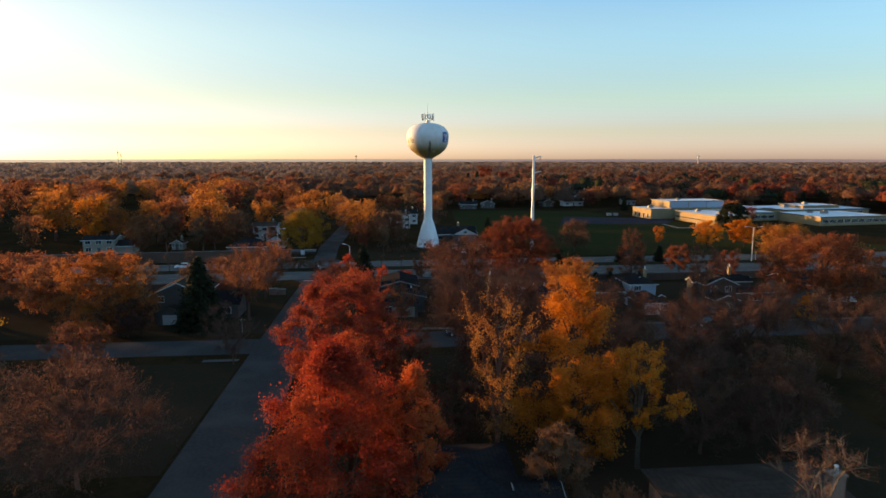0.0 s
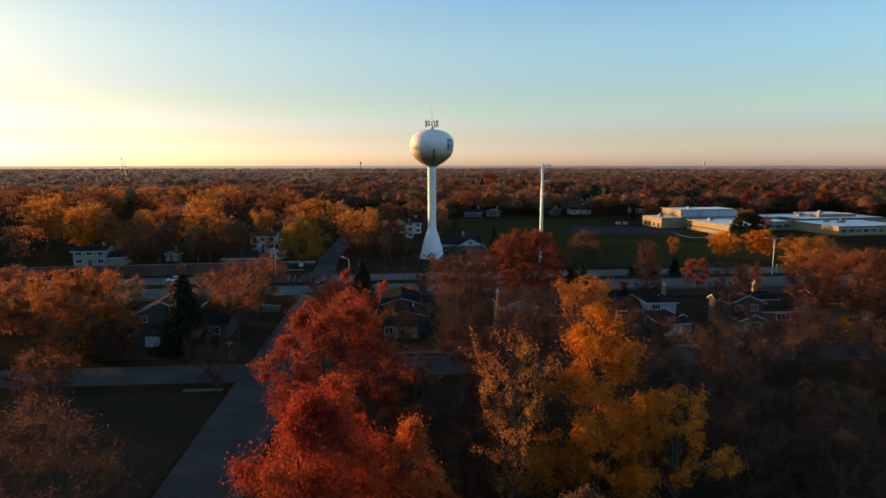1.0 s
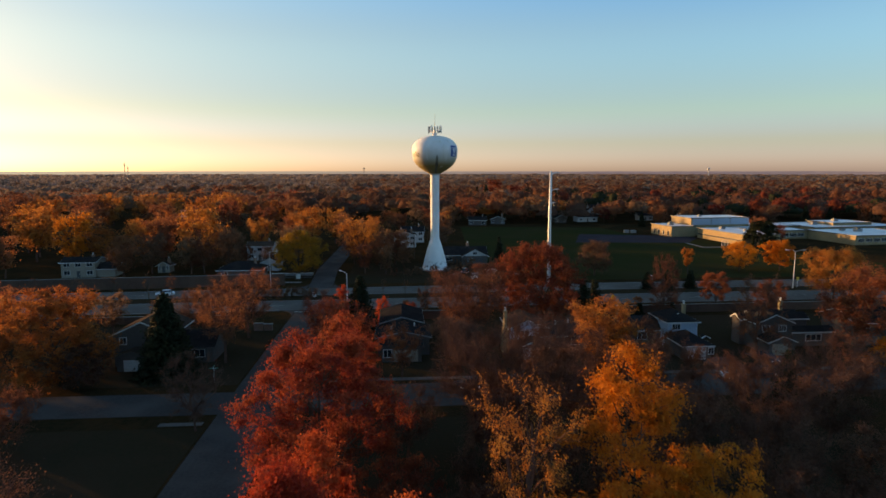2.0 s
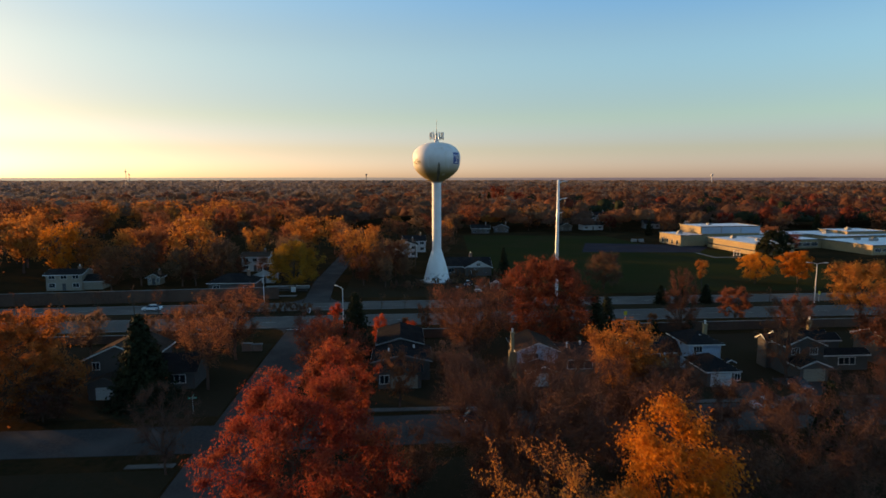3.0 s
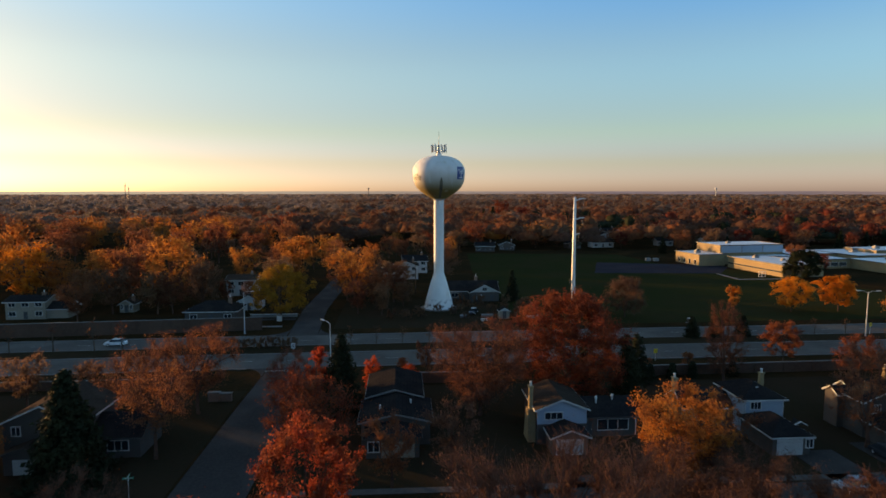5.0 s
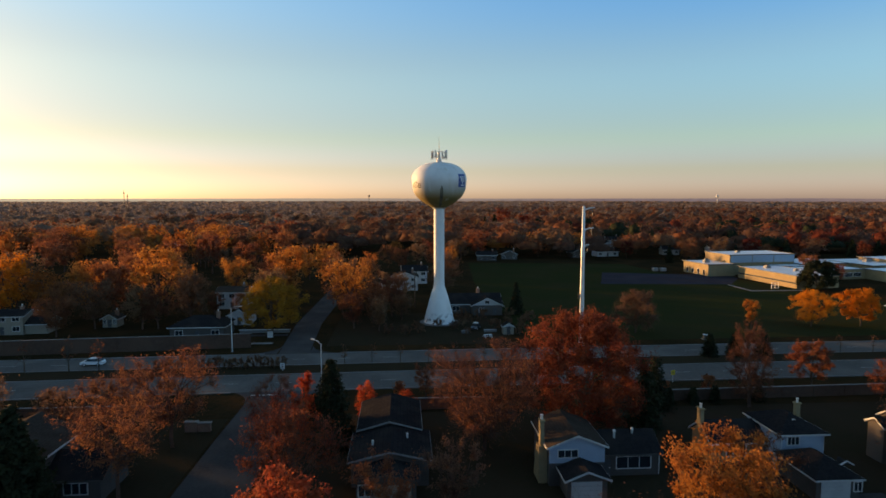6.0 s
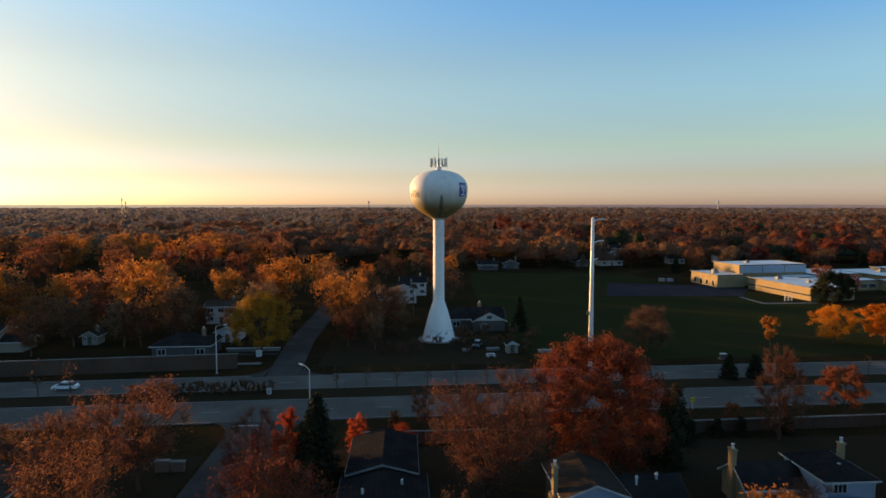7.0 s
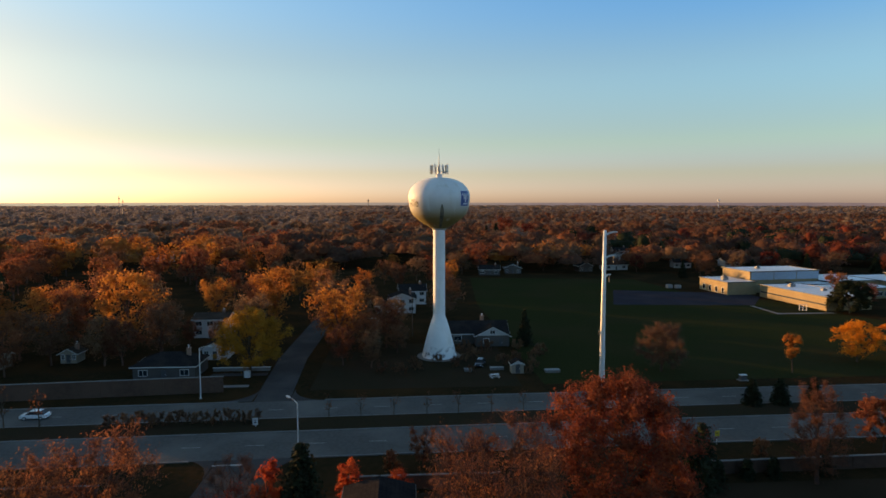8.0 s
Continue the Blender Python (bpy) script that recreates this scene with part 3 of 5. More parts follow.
def block(house, x0, y0, x1, y1, eave, rise, ridge, wall, roof, over=0.5, low=-0.1, trim=None):
    """A house body with its roof. ridge: 'x', 'y' (gabled that way), 'hip' or 'flat'."""
    g, xm, ym = Geo(), (x0 + x1) / 2, (y0 + y1) / 2
    g.box(x0, y0, low, x1, y1, eave)
    if ridge == "y":
        g.add([(x0, y0, eave), (x1, y0, eave), (xm, y0, eave + rise), (x0, y1, eave), (x1, y1, eave), (xm, y1, eave + rise)], [(0, 1, 2), (5, 4, 3), (0, 2, 5, 3), (2, 1, 4, 5)])
    elif ridge == "x":
        g.add([(x0, y0, eave), (x0, y1, eave), (x0, ym, eave + rise), (x1, y0, eave), (x1, y1, eave), (x1, ym, eave + rise)], [(2, 1, 0), (3, 4, 5), (0, 3, 5, 2), (1, 2, 5, 4)])
    part("wall", g, wall, house)
    r, trims, th = Geo(), [], 0.16
    if ridge in "xy":
        half = (x1 - x0 if ridge == "y" else y1 - y0) / 2
        drop = rise / half * over
        for s in (-1, 1):
            if ridge == "y":
                a = [(xm, y0 - over, eave + rise + 0.03), (xm, y1 + over, eave + rise + 0.03), (xm + s * (half + over), y1 + over, eave - drop + 0.03), (xm + s * (half + over), y0 - over, eave - drop + 0.03)]
            else:
                a = [(x0 - over, ym, eave + rise + 0.03), (x1 + over, ym, eave + rise + 0.03), (x1 + over, ym + s * (half + over), eave - drop + 0.03), (x0 - over, ym + s * (half + over), eave - drop + 0.03)]
            r.add(a + [(x, y, z + th) for x, y, z in a], [(3, 2, 1, 0), (4, 5, 6, 7), (0, 1, 5, 4), (1, 2, 6, 5), (2, 3, 7, 6), (3, 0, 4, 7)])
            for i, j in ((0, 3), (1, 2), (2, 3)):
                p, q = Vector(a[i]), Vector(a[j])
                out = Vector((0, (1 if (i, j) == (1, 2) else -1), 0)) if ridge == "y" else Vector(((1 if (i, j) == (1, 2) else -1), 0, 0))
                if (i, j) == (2, 3):
                    out = Vector((s, 0, 0)) if ridge == "y" else Vector((0, s, 0))
                o = out * 0.05
                b = [p, q, q + o, p + o]
                trims.append(Geo().add([(v.x, v.y, v.z - 0.1) for v in b] + [(v.x, v.y, v.z + 0.13) for v in b], [(3, 2, 1, 0), (4, 5, 6, 7), (0, 1, 5, 4), (1, 2, 6, 5), (2, 3, 7, 6), (3, 0, 4, 7)]))
    elif ridge == "hip":
        w, d = x1 - x0 + 2 * over, y1 - y0 + 2 * over
        a = [(x0 - over, y0 - over), (x1 + over, y0 - over), (x1 + over, y1 + over), (x0 - over, y1 + over)]
        e0, zt = eave - 0.1, eave + rise
        k = (d if w >= d else w) / 2
        top = [(x0 - over + k, ym, zt), (x1 + over - k, ym, zt)] if w >= d else [(xm, y0 - over + k, zt), (xm, y1 + over - k, zt)]
        base = [(x, y, e0 + th) for x, y in a]
        faces = [(0, 1, 5, 4), (2, 3, 4, 5), (1, 2, 5), (3, 0, 4)] if w >= d else [(1, 2, 5, 4), (3, 0, 4, 5), (0, 1, 4), (2, 3, 5)]
        r.add(base + top, faces + [(3, 2, 1, 0)])
        for i in range(4):
            (ax, ay), (bx, by) = a[i], a[(i + 1) % 4]
            trims.append(Geo().box(min(ax, bx) - 0.04, min(ay, by) - 0.04, e0 - 0.04, max(ax, bx) + 0.04, max(ay, by) + 0.04, e0 + th - 0.01))
    else:
        r.box(x0 + 0.25, y0 + 0.25, eave - 0.25, x1 - 0.25, y1 - 0.25, eave + 0.02)
        for b in ((x0 - 0.12, y0 - 0.12, x1 + 0.12, y0 + 0.25), (x0 - 0.12, y1 - 0.25, x1 + 0.12, y1 + 0.12), (x0 - 0.12, y0 + 0.25, x0 + 0.25, y1 - 0.25), (x1 - 0.25, y0 + 0.25, x1 + 0.12, y1 - 0.25)):
            trims.append(Geo().box(b[0], b[1], eave - 0.12, b[2], b[3], eave + 0.14))
    part("roof", r, roof, house)
    for tm in trims:
        part("fascia", tm, DARK_METAL if ridge == "flat" else trim or TRIM, house, "dark metal roof edge" if ridge == "flat" else "grey fascia" if trim else "white painted fascia")


def chimney(house, x, y, top, w=0.9, d=0.6, material=None, low=0.0):
    g = Geo().box(x - w / 2, y - d / 2, low, x + w / 2, y + d / 2, top).box(x - w / 2 - 0.1, y - d / 2 - 0.1, top, x + w / 2 + 0.1, y + d / 2 + 0.1, top + 0.16)
    c = part("chimney", g, material or BRICK, house)
    part("flue", Geo().lathe([(0.16, 0), (0.16, 0.5), (0.2, 0.52), (0.2, 0.6)], 8, (x, y, top + 0.16)), STEEL, c)


def garage_door(house, x, y, w, h=2.2, ny=-1, material=None):
    g = Geo()
    for i in range(4):
        g.box(x - w / 2, min(y, y + ny * 0.06), 0.05 + i * h / 4, x + w / 2, max(y, y + ny * 0.06), 0.05 + (i + 1) * h / 4 - 0.04)
    part("garage_door", g, material or SIDING_TAN, house, "pale panelled garage door")


def door(house, x, y, ny=-1, material=None):
    d = part("door", Geo().box(x - 0.5, min(y, y + ny * 0.07), 0.1, x + 0.5, max(y, y + ny * 0.07), 2.15), material or DARK_METAL, house)
    part("handle", Geo().box(x + 0.32, min(y + ny * 0.07, y + ny * 0.12), 1.05, x + 0.42, max(y + ny * 0.07, y + ny * 0.12), 1.2), STEEL, d)


def vent_gable(house, x, y, z, w, roof):
    """A small gablet in a hip roof."""
    g = Geo().add([(x - w / 2, y, z), (x + w / 2, y, z), (x, y, z + w * 0.28), (x, y + w * 0.9, z + w * 0.28), (x - w / 2, y + w * 0.4, z), (x + w / 2, y + w * 0.4, z)], [(0, 1, 2), (0, 2, 3, 4), (2, 1, 5, 3)])
    part("gablet", g, roof, house)
    t = Geo()
    for s in (-1, 1):
        a, b = Vector((x, y - 0.03, z + w * 0.28)), Vector((x + s * w * 0.55, y - 0.03, z - 0.03))
        t.tube(a, b, 0.09, 0.09, 4)
    part("gablet_trim", t, TRIM, house)


S, N, W, E = (0, -1), (0, 1), (-1, 0), (1, 0)

# split-level house with a south gable
h = thing("house", "split-level house with white siding and dark roof", "house")
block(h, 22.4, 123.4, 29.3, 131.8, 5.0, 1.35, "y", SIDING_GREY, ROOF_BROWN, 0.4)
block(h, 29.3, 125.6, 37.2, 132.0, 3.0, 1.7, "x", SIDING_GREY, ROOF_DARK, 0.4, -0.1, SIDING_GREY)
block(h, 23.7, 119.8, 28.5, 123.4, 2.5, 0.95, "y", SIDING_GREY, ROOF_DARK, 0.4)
part("front_cladding", Geo().add([(22.36, 123.37, 2.9), (29.34, 123.37, 2.9), (29.34, 123.37, 5.0), (25.85, 123.37, 6.33), (22.36, 123.37, 5.0)], [(0, 1, 2, 3, 4)]), SIDING_BLUE, h, "pale lap siding")
window(h, S, (24.7, 123.36, 4.1), 2.4, 0.9, bars=2)
window(h, S, (33.9, 125.6, 1.75), 4.4, 1.5, bars=2)
garage_door(h, 26.0, 119.8, 3.7, material=SIDING)
door(h, 30.4, 125.6)
chimney(h, 21.8, 125.2, 7.7, 0.5, 0.9, TAN_BRICK)
part("chimney_base", Geo().add([(21.3, 124.2, 0), (22.38, 124.2, 0), (22.38, 127.2, 0), (21.3, 127.2, 0), (21.3, 124.5, 4.6), (22.38, 124.5, 4.6), (22.38, 125.9, 4.6), (21.3, 125.9, 4.6)], [(3, 2, 1, 0), (4, 5, 6, 7), (0, 1, 5, 4), (1, 2, 6, 5), (2, 3, 7, 6), (3, 0, 4, 7)]), TAN_BRICK, h, "broad tan brick chimney foot")
for x in (29.6, 37.2):
    part("downpipe", Geo().tube((x, 125.45, 3.0), (x, 125.45, 0.2), 0.06, 0.06, 6), TRIM, h)
for x, y in ((32.0, 127.6), (34.6, 128.2)):
    part("roof_vent", Geo().lathe([(0.14, 3.8), (0.14, 5.0), (0.24, 5.05), (0.1, 5.3)], 8, (x, y, 0)), STEEL, h)

# blue house with a hipped upper floor
h = thing("house", "pale blue two-storey house with dark hipped roof", "house")
block(h, 53.2, 125.3, 59.1, 132.8, 5.0, 1.7, "hip", SIDING_BLUE, ROOF_DARK, 0.45)
block(h, 45.6, 128.2, 53.2, 133.6, 3.0, 1.9, "x", TAN_BRICK, ROOF_DARK, 0.4)
block(h, 52.8, 117.8, 58.0, 125.3, 2.6, 1.7, "hip", SIDING_GREY, ROOF_DARK, 0.45)
vent_gable(h, 56.1, 127.2, 5.75, 1.7, ROOF_DARK)
vent_gable(h, 57.8, 119.6, 3.4, 1.7, ROOF_DARK)
window(h, S, (54.9, 125.3, 4.1), 1.5, 1.0, bars=2)
window(h, S, (57.9, 117.8, 1.6), 0.9, 1.1, bars=1)
window(h, S, (49.0, 128.2, 1.7), 2.6, 1.4, bars=2)
garage_door(h, 55.2, 117.8, 3.6, material=SIDING)
door(h, 52.6, 128.2)
chimney(h, 58.6, 130.2, 7.3, 0.6, 0.6, TAN_BRICK)
chimney(h, 45.3, 130.9, 6.6, 0.5, 1.0, TAN_BRICK)
for x in (53.3, 59.0):
    part("downpipe", Geo().tube((x, 125.2, 4.9), (x, 125.2, 2.8), 0.05, 0.05, 6), TRIM, h)

# grey house with a gabled upper floor and shutters
h = thing("house", "grey two-storey house with gabled front and shutters", "house")
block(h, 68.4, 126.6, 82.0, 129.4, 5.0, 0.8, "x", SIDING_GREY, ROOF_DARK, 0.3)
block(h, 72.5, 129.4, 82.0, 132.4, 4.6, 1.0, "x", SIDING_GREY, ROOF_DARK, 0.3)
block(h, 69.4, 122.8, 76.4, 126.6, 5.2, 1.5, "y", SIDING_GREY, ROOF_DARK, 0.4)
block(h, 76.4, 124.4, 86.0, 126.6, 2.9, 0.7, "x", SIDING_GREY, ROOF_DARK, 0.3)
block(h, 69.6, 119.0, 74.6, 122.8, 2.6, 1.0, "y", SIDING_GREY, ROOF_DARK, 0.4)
for x in (71.2, 74.5):
    w = window(h, S, (x, 122.8, 4.1), 1.3, 1.1, bars=2)
    for s in (-1, 1):
        part("shutter", Geo().box(x + s * 0.95 - 0.17, 122.73, 3.5, x + s * 0.95 + 0.17, 122.79, 4.7), DARK_METAL, h)
garage_door(h, 72.1, 119.0, 3.8)
door(h, 78.0, 124.4)
window(h, S, (82.0, 124.4, 1.7), 3.0, 1.2, bars=2)
chimney(h, 79.3, 131.0, 7.4, 0.6, 0.6, TAN_BRICK)

# white house farther along the street
h = thing("house", "white gabled house half hidden by trees", "house")
block(h, 90.0, 124.0, 99.0, 133.0, 4.6, 1.8, "x", SIDING_GREY, ROOF_DARK)
block(h, 99.0, 125.0, 107.0, 132.0, 3.0, 1.8, "x", SIDING, ROOF_BROWN)
for x in (92.4, 96.4):
    window(h, S, (x, 124.0, 3.9), 1.3, 1.1)
door(h, 94.4, 124.0)

# house by the corner with a brown roof
h = thing("house", "dark-sided gabled house with tan roof and white garage", "house")
block(h, -46.9, 121.4, -37.2, 131.0, 5.7, 2.2, "y", SIDING_GREY, ROOF_BROWN)
block(h, -45.4, 118.7, -40.4, 121.4, 2.6, 0.9, "y", SIDING_GREY, ROOF_BROWN, 0.4, -0.1, SIDING_GREY)
block(h, -37.2, 123.0, -30.8, 130.0, 3.0, 1.9, "x", SIDING_GREY, ROOF_DARK, 0.5, -0.1, SIDING_GREY)
window(h, S, (-45.3, 121.4, 4.6), 1.0, 1.1, bars=1)
garage_door(h, -42.9, 118.7, 2.7, 2.0, material=SIDING)
door(h, -36.4, 123.0)
window(h, S, (-33.6, 123.0, 1.7), 2.6, 1.3, bars=2)

# dark-roofed bungalow in two tiers
h = thing("house", "long bungalow with dark shingle roof and white eaves", "house")
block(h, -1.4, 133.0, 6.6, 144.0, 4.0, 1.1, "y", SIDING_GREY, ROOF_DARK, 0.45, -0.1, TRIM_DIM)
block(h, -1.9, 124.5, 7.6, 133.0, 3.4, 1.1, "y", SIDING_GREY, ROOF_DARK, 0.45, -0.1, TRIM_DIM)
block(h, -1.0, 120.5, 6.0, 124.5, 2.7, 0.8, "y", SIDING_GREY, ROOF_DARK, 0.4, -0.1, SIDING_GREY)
garage_door(h, 3.2, 120.5, 4.4)
window(h, S, (0.0, 120.5, 1.6), 1.4, 1.3, bars=1)
for x, y in ((0.6, 127.5), (5.0, 129.5)):
    part("roof_vent", Geo().box(x - 0.14, y - 0.14, 3.3, x + 0.14, y + 0.14, 4.75), STEEL, h)

# roofs beneath the start of the flight
h = thing("house", "brick bungalow with brown shingle roof among bare trees", "house")
block(h, 24.6, 40.5, 40.0, 50.5, 3.2, 1.7, "hip", BRICK, ROOF_BROWN, 0.6, -0.1, ROOF_BROWN)
chimney(h, 37.0, 43.0, 6.6, 1.2, 0.9, BRICK)
window(h, N, (29.0, 50.5, 1.7), 1.6, 1.2)
door(h, 34.0, 50.5, 1)
h = thing("house", "low brick house with dark roof and white gable", "house")
block(h, 1.4, 47.0, 11.4, 57.0, 3.2, 1.7, "hip", BRICK, ROOF_DARK, 0.6, -0.1, ROOF_DARK)
window(h, N, (6.0, 57.0, 1.7), 1.6, 1.2)
block(h, 11.4, 46.0, 15.2, 51.5, 2.6, 1.0, "x", SIDING, ROOF_DARK, 0.3)


def suburb_house(x, y, turn, w, d, eave, rise, ridge, wall, roof, label, storeys=1, wing=None):
    """A detached house farther off: body, wing, windows to the front, door and chimney."""
    h = thing("house", label, "house", pose(x, y, 0, 0, 0, turn))
    block(h, -w / 2, -d / 2, w / 2, d / 2, eave, rise, ridge, wall, roof)
    for s in range(storeys):
        z = 1.6 + 2.6 * s
        for i in range(3):
            u = -w / 2 + w * (i + 0.5) / 3
            if not (s == 0 and i == 1):
                window(h, S, (u, -d / 2, z), min(1.8, w / 6), 1.2, bars=1)
    door(h, 0, -d / 2)
    if wing:
        wx0, wx1 = (w / 2, w / 2 + wing) if wing > 0 else (-w / 2 + wing, -w / 2)
        block(h, wx0, -d / 2 + 0.8, wx1, d / 2 - 0.8, 2.7, 1.5, "x", wall, roof)
        garage_door(h, (wx0 + wx1) / 2, -d / 2 + 0.8, abs(wing) * 0.6)
    chimney(h, w * 0.3, 0, eave + rise + 0.7, 0.8, 0.8, BRICK, eave)
    return h


suburb_house(5.2, 286.0, 0, 9.5, 9, 5.2, 1.8, "y", SIDING, ROOF_DARK, "white two-storey house with gabled front", 2, -4.5)
suburb_house(9.0, 304.0, 4, 10, 9, 5.2, 2.0, "x", SIDING, ROOF_DARK, "pale two-storey house behind the water tower", 2)
suburb_house(-99.4, 217.0, 3, 10.2, 8, 4.9, 1.1, "x", SIDING_TAN, ROOF_DARK, "cream two-storey house with a long facade", 2, 5.5)
suburb_house(-76.0, 223.0, 0, 3.8, 4, 2.5, 1.1, "y", SIDING_TAN, ROOF_BROWN, "tan outbuilding with gabled roof under trees", 1)
suburb_house(-47.4, 210.0, 0, 13.4, 9, 3.0, 2.3, "hip", SIDING_GREY, ROOF_DARK, "dark low ranch house behind the boundary wall", 1)
suburb_house(-41.4, 225.5, 0, 6, 7, 2.8, 1.5, "y", SIDING, ROOF_DARK, "pale gabled garage house beside a yellow tree", 1)
suburb_house(-50.3, 251.0, 0, 9.5, 8, 5.4, 1.2, "x", SIDING, ROOF_BROWN, "cream two-storey house with a balcony front", 2)

# ranch by the water tower, with a white gable
h = thing("house", "long ranch house with dark roof and white gable", "house", pose(-1.9, -8.3, 0))
block(h, 16.0, 243.0, 36.5, 253.0, 3.0, 2.4, "x", SIDING_GREY, ROOF_DARK)
block(h, 27.2, 239.5, 36.3, 244.0, 3.0, 2.3, "y", SIDING_GREY, ROOF_DARK)
part("gable_boards", Geo().add([(27.3, 239.44, 3.05), (36.2, 239.44, 3.05), (31.75, 239.44, 5.25)], [(0, 1, 2)]), SIDING, h, "white gable boarding")
window(h, S, (31.7, 239.42, 4.0), 1.3, 0.9)
window(h, S, (30.0, 239.5, 1.6), 1.4, 1.2)
door(h, 34.0, 239.5)
for x in (18.5, 22.5):
    window(h, S, (x, 243.0, 1.6), 2.0, 1.3)
chimney(h, 30.0, 249.0, 6.6, 1.0, 0.8)

# garden sheds
for sx, sy, sw, lab in ((31.8, 206.5, 2.8, "small garden shed with white gable"), (-4.0, 262.0, 3.4, "small white shed by the lawn")):
    h = thing("garden_shed", lab, "shed", pose(sx, sy, 0))
    block(h, -sw / 2, -1.2, sw / 2, 1.2, 2.1, 0.8, "y", SIDING_TAN, ROOF_DARK, 0.25)
    part("gable_boards", Geo().add([(-sw / 2, -1.23, 2.1), (sw / 2, -1.23, 2.1), (0, -1.23, 2.85)], [(0, 1, 2)]), SIDING, h)
    door(h, 0, -1.2)

# low white wall and box by the yellow tree
w = thing("low_wall", "low white-painted garden wall beside a lawn", "wall", pose(-32.0, 211.5, 0))
part("masonry", Geo().box(-6.5, -0.12, -0.1, 6.5, 0.12, 0.8), CONCRETE, w)
part("cap", Geo().box(-6.6, -0.2, 0.8, 6.6, 0.2, 0.92), TRIM, w)
c = thing("utility_box", "pale metal utility box on the corner lawn", "utility box", pose(-29.5, 206.5, 0))
part("body", Geo().box(-0.6, -0.5, 0, 0.6, 0.5, 1.3), STEEL, c)
part("lid", Geo().box(-0.66, -0.56, 1.3, 0.66, 0.56, 1.38), TRIM, c)

# back garden by the tower
t = thing("garden_table", "white garden table with two benches", "garden table", pose(26.0, 202.5, 0, 0, 0, 12))
part("tabletop", Geo().box(-1.0, -0.45, 0.7, 1.0, 0.45, 0.77), TRIM, t)
for x in (-0.8, 0.8):
    part("trestle", Geo().box(x - 0.05, -0.4, 0, x + 0.05, 0.4, 0.7), STEEL, t)
for y in (-0.8, 0.8):
    b = part("bench", Geo().box(-1.0, y - 0.15, 0.42, 1.0, y + 0.15, 0.47), TRIM, t)
    for x in (-0.8, 0.8):
        part("bench_leg", Geo().box(x - 0.05, y - 0.12, 0, x + 0.05, y + 0.12, 0.42), STEEL, b)
for x, y, sx, sy, lab in ((40.0, 206.0, 1.7, 0.7, "long pale water trough on the grass"), (27.5, 208.8, 1.6, 0.5, "long pale planter by the shed"), (20.6, 208.0, 0.8, 0.6, "pale planter on the back lawn")):
    b = thing("planter", lab, "planter", pose(x, y, 0))
    part("tub", Geo().box(-sx, -sy, 0, sx, sy, 0.55), CONCRETE, b)
    part("rim", Geo().box(-sx - 0.06, -sy - 0.06, 0.55, sx + 0.06, sy + 0.06, 0.63), TRIM_DIM, b)
p = thing("wooden_utility_pole", "weathered wooden utility pole with a lamp", "utility pole", pose(8.2, 246.0, 0))
part("pole", Geo().lathe([(0.17, -0.2), (0.16, 5), (0.11, 11.5)], 9), BARK, p)
part("cross_arm", Geo().box(-1.1, -0.06, 10.7, 1.1, 0.06, 10.84), BARK, p)
l = part("lamp_arm", Geo().tube((0, 0, 9.2), (0, -1.2, 9.6), 0.04, 0.04, 6), STEEL, p)
part("lamp_head", Geo().box(-0.14, -1.6, 9.5, 0.14, -1.1, 9.66), STEEL, l)
part("transformer", Geo().lathe([(0.26, 8.6), (0.26, 9.4), (0.12, 9.5)], 10, (0.4, 0, 0)), STEEL, p)

# ---- school ----
sc = thing("school", "low tan-brick school with white flat roofs", "school", pose(154, 310, 0, 0, 0, 6.5))


def school_block(x0, y0, x1, y1, h, west=True):
    block(sc, x0, y0, x1, y1, h, 0, "flat", TAN_BRICK, MEMBRANE)
    for a, b, c, d in ((x0 - 0.58, y0 - 0.6, x1 + 0.58, y0 - 0.52), (x0 - 0.6, y0 - 0.5, x0 - 0.52, y1 + 0.5)):
        part("coping", Geo().box(a, b, h - 0.12, c, d, h + 0.2), DARK_METAL, sc, "dark metal roof edge")


school_block(0, -34.5, 19, 0, 5.0)
school_block(-11.5, 5.0, 2.0, 24.5, 5.4)
school_block(2.0, 9.0, 36.0, 27.5, 9.2)
school_block(19, -14, 52, -1, 4.3)
school_block(36, 4, 62, 27, 4.8)
school_block(52, -42, 92, -12, 4.3)
school_block(62, -8, 116, 22, 4.8)
school_block(80, 0, 104, 18, 6.2)
school_block(20, 0, 36, 8.6, 4.4)
for i in range(7):
    window(sc, W, (0, -32 + i * 4.9, 2.1), 4.7, 0.42, bars=0, trim=DARK_METAL)
for i in range(3):
    part("wall_panel", Geo().box(2.6 + i * 11.2, 8.84, 5.6, 13.4 + i * 11.2, 8.98, 8.9), SIDING_BLUE, sc, "pale blue-grey metal wall panel")
for i in range(4):
    window(sc, W, (-11.5, 8 + i * 4.4, 1.6), 1.4, 2.2, bars=0)
for i in range(9):
    window(sc, S, (55 + i * 4.2, -42, 2.2), 3.2, 1.6, bars=3)
for i in range(7):
    window(sc, S, (21.5 + i * 4.4, -14, 2.0), 3.6, 1.7, bars=3)
for i in range(11):
    window(sc, S, (66 + i * 4.4, -8, 3.1), 3.6, 1.2, bars=3)
for i in range(6):
    part("pilaster", Geo().box(5 + i * 5.6, 8.86, 0, 5.5 + i * 5.6, 9.0, 8.6), TAN_BRICK, sc)
